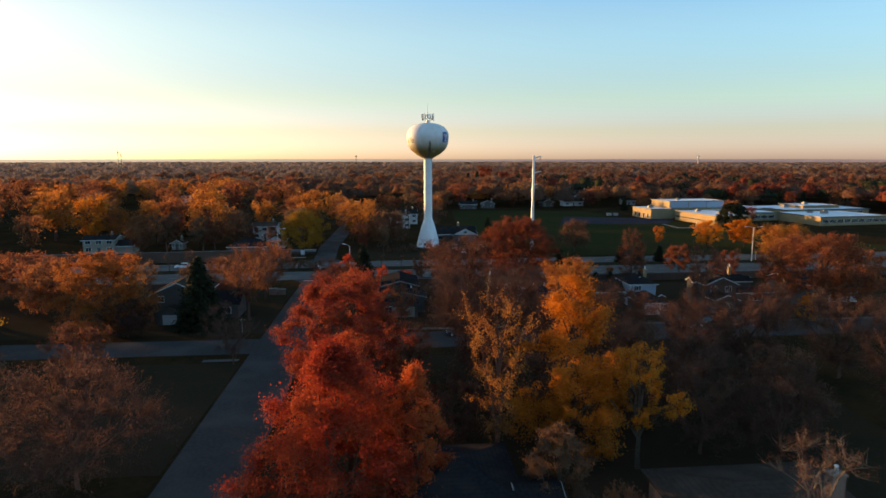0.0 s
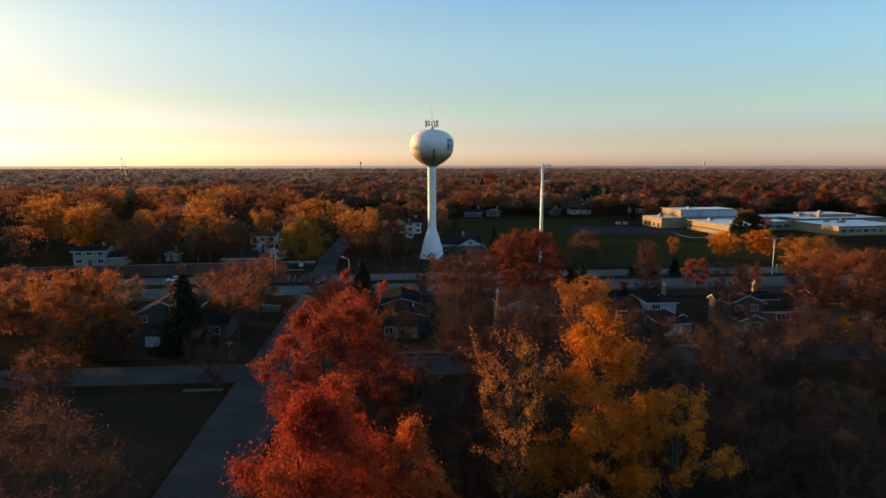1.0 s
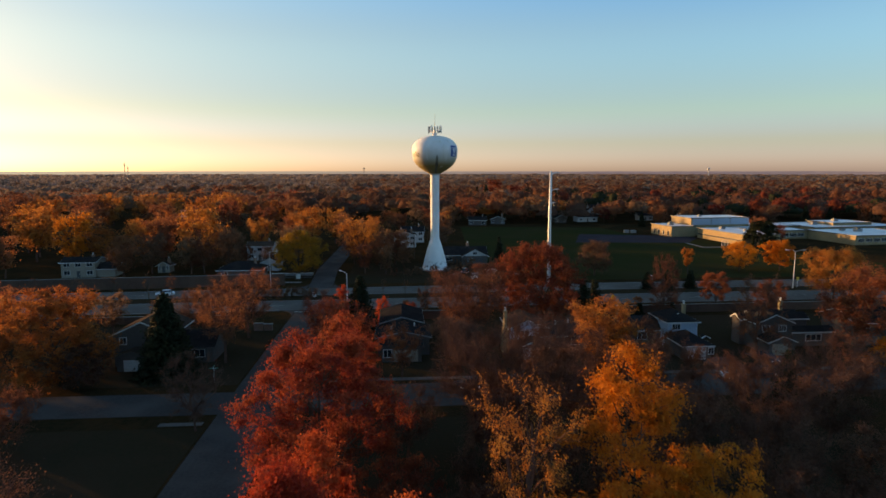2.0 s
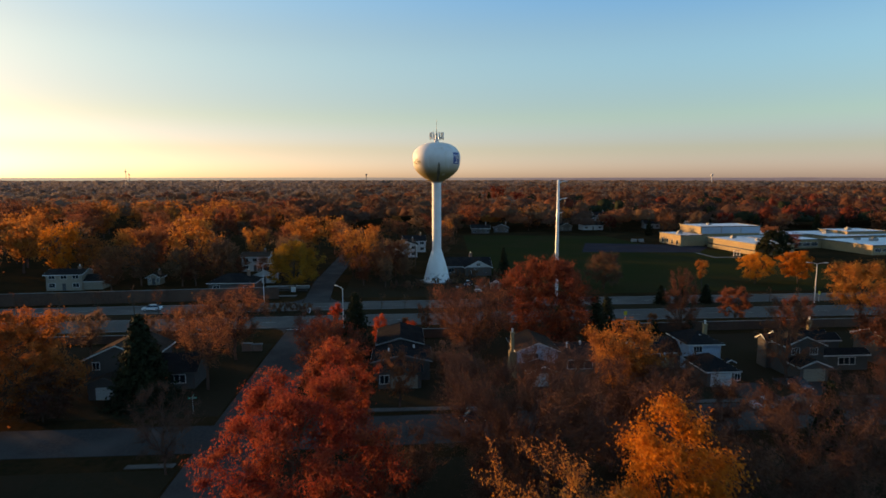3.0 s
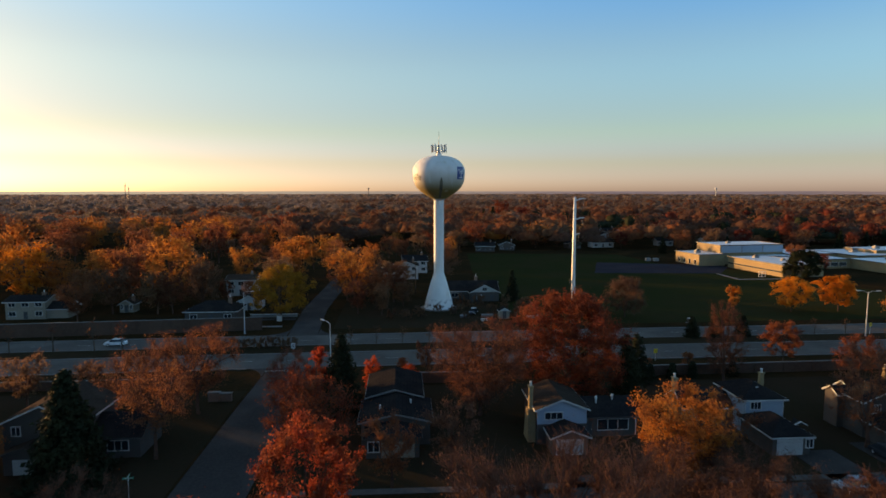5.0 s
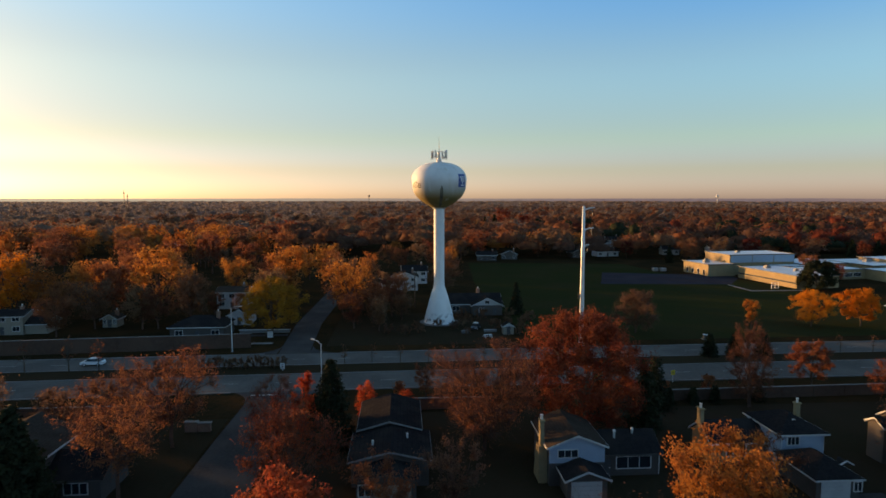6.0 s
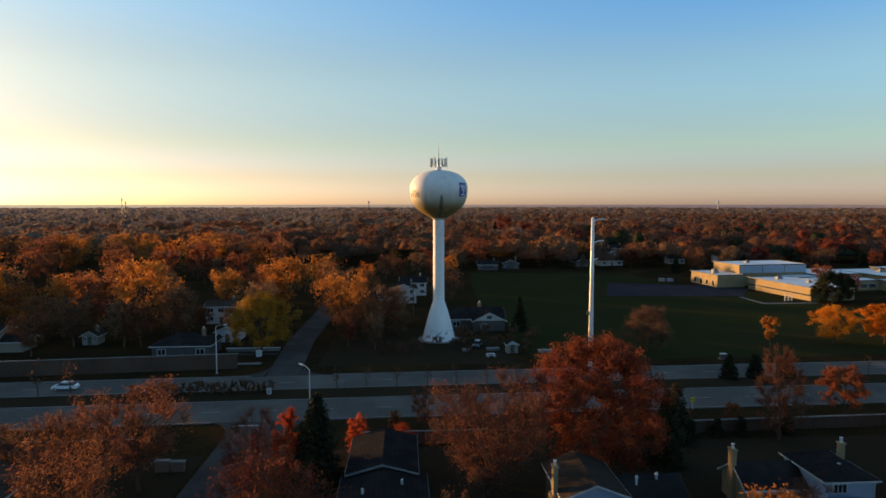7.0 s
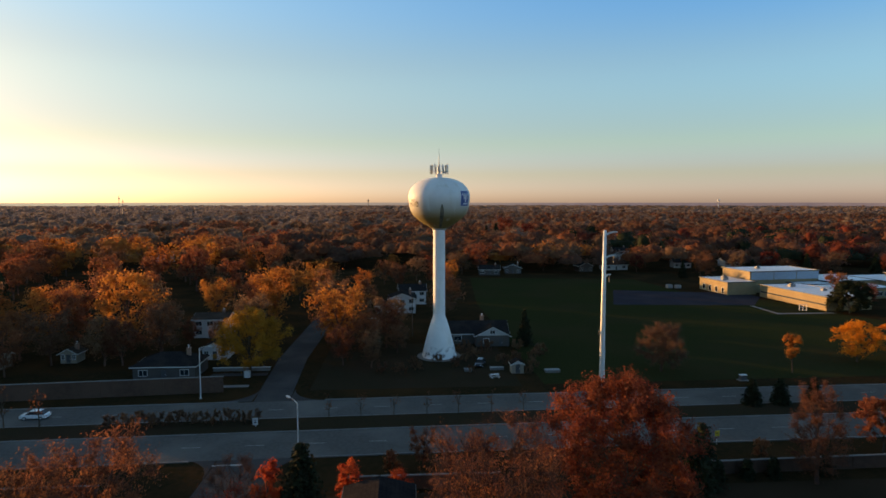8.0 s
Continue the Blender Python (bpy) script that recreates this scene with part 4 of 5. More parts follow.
for x, y, z, s in ((8, -8, 5.0, 1.2), (12, -20, 5.0, 0.9), (-8, 12, 5.6, 1.3), (-4, 18, 5.6, 1.1), (14, 20, 9.2, 1.0), (70, -25, 4.3, 1.6), (75, 8, 4.8, 1.6), (90, 10, 6.2, 1.4), (66, -20, 4.3, 1.2), (45, 12, 4.8, 1.4)):
    rt = part("roof_unit", Geo().box(x - s, y - s * 0.7, z, x + s, y + s * 0.7, z + s * 0.8), TRIM_DIM, sc)
    part("hood", Geo().box(x - s * 0.5, y - s * 0.4, z + s * 0.8, x + s * 0.5, y + s * 0.4, z + s * 1.1), DARK_METAL, rt)
for x, y in ((127.0, 336.0), (130.5, 335.0)):
    c = thing("storage_container", "low pale storage container by the school", "container", pose(x, y, 0))
    part("body", Geo().box(-1.2, -1.1, 0.1, 1.2, 1.1, 1.5), TRIM_DIM, c)
    part("skid", Geo().box(-1.25, -0.9, 0, 1.25, 0.9, 0.1), DARK_METAL, c)
p = thing("play_frame", "white play frame on the school yard", "play frame", pose(150.0, 277.0, 0, 0, 0, 6))
for x in (-1.5, 0, 1.5):
    part("post", Geo().box(x - 0.1, -0.1, 0, x + 0.1, 0.1, 2.4), TRIM, p)
for z in (0.3, 1.3, 2.3):
    part("rail", Geo().box(-1.6, -0.08, z - 0.09, 1.6, 0.08, z + 0.09), TRIM, p)

# far houses beyond the field
for x, y, w, lab in ((52, 392, 11, "pale low house beyond the playing field"), (66, 398, 9, "pale house beyond the playing field"), (108, 405, 8, "small white house at the field's edge"), (172, 420, 10, "white gabled house behind the school"),
                     (205, 425, 10, "pale house behind the school"), (128, 412, 14, "long low pale building behind the field"), (150, 470, 9, "white house among trees"), (96, 470, 9, "white house among trees")):
    suburb_house(x, y, (x * 7) % 20 - 10, w, 7.5, 3.2, 1.9, "x" if x % 3 else "y", SIDING_GREY if x < 110 else SIDING, ROOF_DARK, lab, 1)

FAR_HOUSES = ((156, 479, 10), (219, 509, 10), (190, 560, 11), (328, 759, 12), (358, 740, 12), (250, 640, 11), (420, 700, 12), (300, 560, 11), (480, 860, 13), (-150, 470, 11), (-60, 520, 11))
for x, y, w in FAR_HOUSES:
    suburb_house(x, y, (x * 11) % 24 - 12, w, 8, 5.4, 2.2, "y" if x % 2 else "x", SIDING, ROOF_DARK, "pale two-storey house far off among trees", 2)

# ---- water tower ----
TX, TY = 14.7, 222.0
wt_paint, wt, wp = nodes_of("tower_paint")
col = blend(wt, grain(wt, 0.5, 4.0), (0.70, 0.70, 0.69), (0.64, 0.64, 0.63))
col = blend(wt, grain(wt, 0.55, 4.0, (1.0, 1.0, 0.12), 0.56, 0.8), col, (0.56, 0.53, 0.46))
spot = wt.nodes.new("ShaderNodeNewGeometry")
axes = wt.nodes.new("ShaderNodeSeparateXYZ")
wt.links.new(spot.outputs["Position"], axes.inputs[0])


def span(z0, z1, lo, hi):
    """lo to hi as the height goes from z0 to z1."""
    rg = wt.nodes.new("ShaderNodeMapRange")
    for key, value in (("From Min", z0), ("From Max", z1), ("To Min", lo), ("To Max", hi)):
        rg.inputs[key].default_value = value
    wt.links.new(axes.outputs["Z"], rg.inputs["Value"])
    return rg.outputs[0]


def both(x, y):
    m = wt.nodes.new("ShaderNodeMath")
    m.operation = "MULTIPLY"
    wt.links.new(x, m.inputs[0])
    wt.links.new(y, m.inputs[1])
    return m.outputs[0]


# mildew and golden reflected light, both painted on the tank's belly in runs
runs = grain(wt, 0.7, 4.0, (1.0, 1.0, 0.1), -0.1, 0.42)
belly = both(both(span(32.6, 32.9, 0, 1), span(35.2, 40.8, 1, 0)), runs)
col = blend(wt, belly, col, (0.24, 0.17, 0.05))
# dark patches scattered low round the foot
foot_patches = both(span(1.2, 3.4, 1, 0), grain(wt, 1.1, 5.0, None, 0.52, 0.6))
col = blend(wt, foot_patches, col, (0.09, 0.085, 0.09))
wt.links.new(col, wp.inputs["Base Color"])
wp.inputs["Roughness"].default_value = 0.62
tower = thing("water_tower", "white spheroid water tower on a flared pedestal", "water tower", pose(TX, TY, 0))
part("pedestal", Geo().lathe([(4.75, -0.2), (4.5, 0.0), (4.2, 1.2), (3.5, 4.0), (2.75, 6.8), (1.95, 9.4), (1.58, 10.3), (1.5, 11.2), (1.5, 32.0), (1.55, 32.4)], 40), wt_paint, tower, "white painted steel shaft", True)
prof = [(1.56, 32.3), (1.95, 32.75), (2.9, 33.3), (4.15, 34.0), (5.45, 35.0), (6.5, 36.0), (7.1, 37.0), (7.48, 38.2), (7.65, 39.8), (7.72, 40.8), (7.5, 41.9), (6.95, 42.9), (6.1, 43.8), (4.9, 44.55), (3.5, 45.05), (1.9, 45.35), (0.6, 45.42)]
part("tank", Geo().lathe(prof, 56), wt_paint, tower, "white spheroid tank with a soot streak", True)


def tank_radius(z):
    for (r0, z0), (r1, z1) in zip(prof, prof[1:]):
        if z0 <= z <= z1:
            return r0 + (r1 - r0) * (z - z0) / (z1 - z0)
    return 1.0


def on_tank(a, z, lift=0.03):
    """A point on the tank at bearing a (degrees, 0 towards -y, positive to the east)."""
    r = tank_radius(z) + lift
    return (r * math.sin(radians(a)), -r * math.cos(radians(a)), z)


def wrapped(name, bearing, z, me, material, lift, label):
    """A flat mesh (x across, y up) laid round the tank."""
    for v in me.vertices:
        v.co = on_tank(bearing + math.degrees(v.co.x / 7.7), z + v.co.y, lift)
    me.materials.clear()
    me.materials.append(material)
    part(name, me, None, tower, label).data.update()


def sheet(w, h, n=8, m=6):
    g = Geo()
    g.add([(-w / 2 + w * i / n, -h / 2 + h * j / m, 0) for j in range(m + 1) for i in range(n + 1)], [(j * (n + 1) + i, j * (n + 1) + i + 1, (j + 1) * (n + 1) + i + 1, (j + 1) * (n + 1) + i) for j in range(m) for i in range(n)])
    return g.mesh("sheet")


SIGN_WHITE = plain("sign_white", (0.8, 0.8, 0.8), 0.5)
wrapped("badge", 52.5, 40.2, sheet(3.4, 3.6), BADGE_BLUE, 0.06, "dark blue square badge")
for dx, w, hh, dy in ((0, 0.34, 2.1, 0.1), (-0.62, 0.26, 1.4, 0.45), (0.62, 0.26, 1.4, 0.45), (-1.15, 0.22, 0.7, 0.85), (1.15, 0.22, 0.7, 0.85), (0, 1.7, 0.26, -1.3)):
    me = sheet(w, hh, 3, 4)
    for v in me.vertices:
        v.co.x += dx
        v.co.y += dy
    wrapped("emblem_stroke", 52.5, 40.2, me, SIGN_WHITE, 0.12, "white emblem stroke")
curve = bpy.data.curves.new("lettering", "FONT")
curve.body, curve.size, curve.align_x, curve.offset = "ville", 2.7, "RIGHT", 0.02
tmp = new("lettering", curve)
bpy.context.view_layer.update()
me = bpy.data.meshes.new_from_object(tmp.evaluated_get(bpy.context.evaluated_depsgraph_get()))
bpy.data.objects.remove(tmp)
bpy.data.curves.remove(curve)
wrapped("lettering", -43.5, 38.2, me, LETTER, 0.14, "dark lettering")
streak = surface("soot_streak", (0.12, 0.11, 0.085), (0.24, 0.21, 0.15), (0.08, 0.075, 0.06), 1.2, 0.6, 0.7)
g = Geo()
for i in range(43):
    z, i = 33.0 + i * 0.14, i / 3
    w = (0.5 + 0.75 * math.sin(math.pi * (i + 1) / 18) ** 0.8) * (1 if i < 12 else (15 - i) / 4)
    w *= 7.7 / max(2.0, tank_radius(z)) * 0.8
    g.v += [on_tank(2 - w * 3.2, z, 0.045), on_tank(2, z, 0.05), on_tank(2 + w * 3.4, z, 0.045)]
g.f = [(3 * i + k, 3 * i + k + 1, 3 * i + k + 4, 3 * i + k + 3) for i in range(42) for k in range(2)]
part("soot_streak", g, streak, tower, "dark soot streak under the overflow")
part("roof_collar", Geo().lathe([(0.75, 45.3), (0.75, 46.2), (0.55, 46.25), (0.3, 46.3)], 16), wt_paint, tower)
rack = part("antenna_rack", Geo().lathe([(0.34, 46.2), (0.3, 48.4), (0.1, 48.5)], 10), STEEL, tower, "grey steel antenna rack")
for z in (46.9, 48.2):
    ring = Geo()
    for i in range(18):
        a, b = (math.tau * k / 18 for k in (i, i + 1))
        ring.tube((2.1 * math.cos(a), 2.1 * math.sin(a), z), (2.1 * math.cos(b), 2.1 * math.sin(b), z), 0.06, 0.06, 5)
    part("antenna_ring", ring, STEEL, rack)
for i in range(14):
    a = math.tau * i / 14 + 0.1
    x, y = 2.2 * math.cos(a), 2.2 * math.sin(a)
    lo, hi = ((46.3, 48.3), (46.7, 48.7), (46.4, 48.0), (46.9, 48.5))[i % 4]
    part("panel_antenna", Geo().box(x - 0.12, y - 0.1, lo, x + 0.12, y + 0.1, hi).tube((x, y, lo - 0.3), (x, y, hi + 0.25), 0.04, 0.04, 5), STEEL if i % 2 else DARK_METAL, rack)
for i in range(4):
    a = math.tau * i / 4 + 0.4
    part("strut", Geo().tube((0.5 * math.cos(a), 0.5 * math.sin(a), 46.2), (2.1 * math.cos(a), 2.1 * math.sin(a), 46.9), 0.06, 0.05, 5), STEEL, rack)
part("dish", Geo().lathe([(0.1, 0), (0.45, 0.12), (0.6, 0.3)], 14, (1.2, -0.8, 46.4)), TRIM, tower)
part("mast", Geo().lathe([(0.12, 45.9), (0.09, 49.5), (0.05, 50.0), (0.03, 52.5)], 8), DARK_METAL, tower, "thin steel whip mast")
part("footing", Geo().lathe([(5.6, -0.2), (5.6, 0.12), (5.4, 0.18)], 40), CONCRETE, tower)

# ---- tall pole, lamps, signs ----
pole = thing("transmission_pole", "tall white steel transmission pole with three arms", "utility pole", pose(47.2, 192.6, 0))
part("shaft", Geo().lathe([(0.62, -0.2), (0.6, 0.1), (0.55, 8), (0.45, 20), (0.34, 33.4), (0.1, 33.6)], 14), STEEL, pole, "tapered pale steel shaft", True)
for z, L in ((33.0, 2.7), (28.2, 2.5), (24.2, 1.4)):
    arm = part("arm", Geo().tube((0.2, 0, z - 0.35), (L * 0.55, 0, z + 0.1), 0.23, 0.18, 6).tube((L * 0.55, 0, z + 0.1), (L, 0, z + 0.16), 0.18, 0.13, 6), STEEL, pole)
    ins = Geo().tube((L * 0.8, 0, z + 0.05), (L * 0.8, 0, z - 1.5), 0.09, 0.09, 6)
    for k in range(6):
        ins.lathe([(0.06, 0), (0.13, 0.05), (0.06, 0.1)], 8, (L * 0.8, 0, z - 1.4 + k * 0.2))
    part("insulator", ins, DARK_METAL, arm)
part("bracket", Geo().box(-0.9, -0.06, 12.0, 0.3, 0.06, 12.25).box(-0.95, -0.12, 11.7, -0.75, 0.12, 12.6), DARK_METAL, pole)


def street_lamp(x, y, h, arms, label):
    """A tapered pole; arms: (bearing in degrees from +x, reach)."""
    l = thing("street_lamp", label, "street lamp", pose(x, y, 0), "lamps along the main road")
    part("pole", Geo().lathe([(0.2, -0.1), (0.2, 0.15), (0.13, 0.2), (0.08, h - 0.4)], 10), STEEL, l)
    part("base", Geo().lathe([(0.32, -0.1), (0.32, 0.1), (0.26, 0.14)], 10), CONCRETE, l)
    for a, reach in arms:
        c, s = math.cos(radians(a)), math.sin(radians(a))
        arm = part("arm", Geo().tube((0, 0, h - 0.5), (c * reach * 0.45, s * reach * 0.45, h - 0.08), 0.06, 0.05, 6).tube((c * reach * 0.45, s * reach * 0.45, h - 0.08), (c * reach, s * reach, h), 0.05, 0.045, 6), STEEL, l)
        g = Geo().box(-0.1, -0.16, -0.08, 0.75, 0.16, 0.08)
        head = part("lamp_head", g, STEEL, arm)
        head.matrix_local = pose(c * reach, s * reach, h, 0, -4, a)
    return l


street_lamp(-35.0, 192.0, 10.7, ((-12, 1.9),), "grey steel street lamp with one curved arm")
street_lamp(-10.4, 161.2, 9.5, ((132, 2.2),), "grey steel street lamp with one raised arm")
street_lamp(115.6, 179.4, 11.2, ((170, 2.0), (-10, 2.0)), "grey steel street lamp with two arms")


def road_sign(x, y, h, w, hh, material, label, turn=0, bars=()):
    s = thing("road_sign", label, "sign", pose(x, y, 0, 0, 0, turn))
    part("post", Geo().box(-0.04, -0.03, -0.1, 0.04, 0.03, h), STEEL, s)
    face = part("sign_plate", Geo().box(-w / 2, -0.06, h - hh, w / 2, -0.035, h), material, s)
    for z, bw, bh, m in bars:
        part("sign_bar", Geo().box(-bw / 2, -0.068, h - z - bh / 2, bw / 2, -0.061, h - z + bh / 2), m, face)
    return s


road_sign(-20.3, 175.6, 1.7, 0.9, 1.2, TRIM, "small white road sign on the median", 0, ((0.35, 0.5, 0.14, DARK_METAL), (0.75, 0.4, 0.3, DARK_METAL)))
road_sign(56.3, 163.0, 2.4, 0.9, 0.9, SIGN_YELLOW, "yellow warning sign beside the kerb", 15, ((0.45, 0.4, 0.12, DARK_METAL),))
road_sign(118.0, 181.0, 3.0, 0.8, 0.9, SIGN_YELLOW, "yellow-green warning sign on the median", 10, ((0.45, 0.4, 0.12, DARK_METAL),))
s = thing("street_sign", "green street name sign on a steel post", "sign", pose(-27.4, 111.9, 0))
part("post", Geo().lathe([(0.04, -0.1), (0.04, 2.7)], 8), STEEL, s)
for a, z in ((8, 2.5), (95, 2.72)):
    b = part("name_plate", Geo().box(-0.6, -0.015, -0.1, 0.6, 0.015, 0.1), SIGN_GREEN, s)
    b.matrix_local = pose(0, 0, z, 0, 0, a)
    part("name_bar", Geo().box(-0.42, -0.021, -0.04, 0.42, -0.016, 0.04), TRIM, b)
# utility cabinet in the field's verge
c = thing("utility_cabinet", "dark metal utility cabinet by the field", "cabinet", pose(80.5, 196.8, 0))
part("body", Geo().box(-0.7, -0.4, 0.15, 0.7, 0.4, 1.2), DARK_METAL, c)
part("lid", Geo().box(-0.78, -0.46, 1.2, 0.78, 0.46, 1.28), STEEL, c)
part("plinth", Geo().box(-1.1, -0.7, -0.05, 1.1, 0.7, 0.15), CONCRETE, c)


# ---- cars ----
def car(x, y, turn, paint, label, L=4.6, H=1.6):
    c = thing("car", label, "car", pose(x, y, 0.05, 0, 0, turn))
    side = [(-L / 2, 0.35), (-L / 2 + 0.05, 0.85), (-L / 2 + 0.9, 0.98), (L / 2 - 0.25, 0.98), (L / 2, 0.8), (L / 2, 0.35)]
    g = Geo()
    n = len(side)
    g.add([(x, s * (0.9 if z < 0.9 else 0.84), z) for s in (-1, 1) for x, z in side], [tuple(range(n)), tuple(range(2 * n - 1, n - 1, -1))] + [(i, n + i, n + (i + 1) % n, (i + 1) % n) for i in range(n)])
    body = part("body", g, paint, c)
    cab = [(-L / 2 + 1.0, 0.97), (-L / 2 + 1.75, H - 0.08), (L / 2 - 1.0, H - 0.08), (L / 2 - 0.35, 0.97)]
    part("glasshouse", Geo().add([(x, s * (0.82 if z < 1.2 else 0.66), z) for s in (-1, 1) for x, z in cab], [(0, 1, 2, 3), (7, 6, 5, 4)] + [(i, 4 + i, 4 + (i + 1) % 4, (i + 1) % 4) for i in range(4)]), GLASS_DARK, c)
    part("roof", Geo().add([(x, s * 0.64, z) for z in (H - 0.08, H) for x, s in ((-L / 2 + 1.78, -1), (L / 2 - 1.0, -1), (L / 2 - 1.0, 1), (-L / 2 + 1.78, 1))], [(4, 5, 6, 7), (0, 1, 5, 4), (1, 2, 6, 5), (2, 3, 7, 6), (3, 0, 4, 7)]), paint, c)
    for px in (-L / 2 + 0.9, L / 2 - 0.9):
        for s in (-1, 1):
            w = part("wheel", Geo().tube((px, s * 0.72, 0.33), (px, s * 0.93, 0.33), 0.34, 0.34, 16), BLACK, c)
            part("rim", Geo().tube((px, s * 0.925, 0.33), (px, s * 0.945, 0.33), 0.2, 0.2, 12), STEEL, w)
    for s in (-1, 1):
        part("headlight", Geo().box(-L / 2 - 0.01, s * 0.65 - 0.16, 0.62, -L / 2 + 0.06, s * 0.65 + 0.16, 0.78), TRIM, body)
        part("tail_light", Geo().box(L / 2 - 0.05, s * 0.7 - 0.12, 0.68, L / 2 + 0.012, s * 0.7 + 0.12, 0.85), plain("tail_lamp", (0.3, 0.01, 0.01), 0.3), body)
    return c


car(-61.3, 182.5, 1.3, WHITE_CAR, "white car on the far carriageway")
car(56.8, 108.2, 2, SILVER_CAR, "silver car parked at the kerb")
car(62.2, 108.9, 1, DARK_CAR, "dark car parked at the kerb", 4.9)
car(67.5, 116.0, 90, DARK_CAR, "dark car on a driveway")
car(13.0, 107.0, 2, DARK_CAR, "dark car parked on the street")
car(24.0, 212.5, 70, DARK_CAR, "dark car on the drive by the tower")


# ---- trees that stand near ----
WORDS = {"red": "bright red", "crimson": "dark crimson", "orange": "orange", "rust": "rust-brown", "gold": "golden yellow", "olive": "olive-yellow", "brown": "brown and half bare", "taupe": "grey-brown", "umber": "dark brown", "russet": "russet red", "pine": "dark evergreen"}
seeds = iter(range(100, 300))


def near_tree(x, y, hh, r, base, colour, count, leaf, clumps, twigs):
    """A tree of the near streets; count: leaf sprays of the crown; clumps and twigs: how its branches end."""
    sparse = twigs >= 8
    kind = "bare twiggy" if count < 500 else "sparse" if sparse else "full"
    close = y < 78
    form = "cone" if colour in ("red", "gold") and 4.3 < r and y < 65 else "vase" if colour == "orange" and r < 8 or twigs >= 10 and colour not in ("taupe", "brown") else "round"
    bark = PALE_BARK if count < 500 and y < 45 else TWIG if sparse else BARK
    shape = tree_meshes(next(seeds), hh, r, base, colour, int(count * (6.0 if close or sparse and y < 106 else 2.8 if sparse else 3.6)), leaf * (0.32 if sparse and y < 106 else 0.41 if close else 0.38 if sparse else 0.5), int(clumps * (3.3 if sparse else 2.6 if colour == "gold" else 3)), twigs // 3 + 6 if sparse else twigs + 2, bark, 0.1 * r + 0.3 if sparse else 0.055 * r + 0.3, 1.0, 0.65, form, sparse, close)
    plant("tree", shape, f"{kind} {WORDS[colour]} autumn tree on a lawn", "tree", x, y, 0, 1, "neighbourhood trees")


near_tree(2.4, 50.8, 14.8, 4.6, 2.5, "red", 4200, 0.34, 50, 2)
near_tree(-4.6, 50.0, 17.3, 10.0, 1.5, "red", 15000, 0.34, 120, 2)
near_tree(-3.8, 58.5, 15.2, 5.0, 4.0, "red", 6000, 0.34, 60, 1)
near_tree(-5.7, 75.5, 18.0, 8.2, 3.0, "russet", 12000, 0.36, 95, 3)
near_tree(26.2, 57.0, 14.2, 4.2, 4.0, "gold", 2000, 0.36, 22, 5)
near_tree(20.6, 62.0, 20.2, 8.6, 1.0, "gold", 9500, 0.38, 58, 5)
near_tree(11.3, 58.4, 19.4, 4.6, 3.0, "orange", 1900, 0.34, 50, 12)
near_tree(15.5, 50.0, 8.5, 3.4, 1.0, "taupe", 3200, 0.34, 35, 2)
near_tree(-30.5, 58.0, 13.4, 8.8, 1.5, "umber", 4600, 0.34, 110, 9)
near_tree(-52.4, 113.0, 15.8, 8.6, 0.8, "orange", 10000, 0.42, 100, 4)
# added dark tree, standing in for the orange tree's shaded lower crown
near_tree(-47.5, 110.6, 7.0, 4.6, 0.5, "umber", 2600, 0.36, 50, 4)
near_tree(-28.3, 138.3, 13.6, 7.4, 3.5, "rust", 4800, 0.4, 80, 20)
near_tree(-37.0, 137.5, 11.0, 5.6, 2.5, "brown", 2600, 0.4, 70, 18)
near_tree(-28.5, 122.3, 12.6, 6.4, 4.0, "rust", 3000, 0.36, 70, 16)
near_tree(-9.6, 137.2, 11.2, 1.9, 1.2, "red", 2400, 0.36, 30, 1)
near_tree(-8.6, 121.5, 11.6, 6.6, 2.0, "crimson", 4200, 0.4, 75, 9)
near_tree(-5.0, 98.0, 14.8, 5.4, 2.5, "russet", 4600, 0.38, 75, 6)
near_tree(15.8, 134.5, 14.6, 9.6, 2.0, "rust", 5200, 0.36, 130, 24)
near_tree(14.6, 81.0, 17.2, 10.6, 2.0, "umber", 4600, 0.34, 150, 60)
near_tree(32.0, 101.5, 14.9, 5.8, 6.0, "orange", 4800, 0.36, 80, 7)
near_tree(33.0, 97.0, 12.4, 7.6, 1.5, "umber", 3600, 0.36, 110, 30)
near_tree(31.4, 139.0, 19.0, 10.0, 2.0, "crimson", 14000, 0.42, 130, 3)
near_tree(63.2, 149.0, 15.2, 4.2, 0.8, "brown", 4200, 0.36, 80, 30)
near_tree(81.0, 158.5, 9.0, 4.0, 1.8, "rust", 3000, 0.4, 40, 6)
near_tree(88.0, 147.0, 9.0, 4.5, 2.0, "rust", 2600, 0.4, 40, 8)
near_tree(65.5, 205.0, 11.5, 6.0, 1.5, "taupe", 6500, 0.42, 90, 24)
near_tree(95.0, 201.5, 9.4, 2.0, 3.0, "orange", 1400, 0.45, 20, 3)
near_tree(117.0, 209.5, 10.3, 6.0, 1.6, "gold", 2600, 0.5, 55, 3)
near_tree(131.0, 209.0, 10.5, 5.6, 2.2, "gold", 4600, 0.5, 55, 2)
near_tree(87.0, 112.0, 17.6, 11.0, 4.0, "rust", 11000, 0.44, 95, 5)
near_tree(111.5, 158.0, 15.2, 8.4, 3.5, "orange", 7000, 0.46, 70, 4)
near_tree(82.5, 108.4, 6.6, 1.8, 0.8, "gold", 1200, 0.36, 20, 1)
near_tree(33.5, 39.8, 12.0, 5.0, 2.5, "brown", 300, 0.3, 26, 8)
near_tree(18.2, 40.0, 8.0, 3.2, 2.0, "rust", 1600, 0.32, 30, 8)
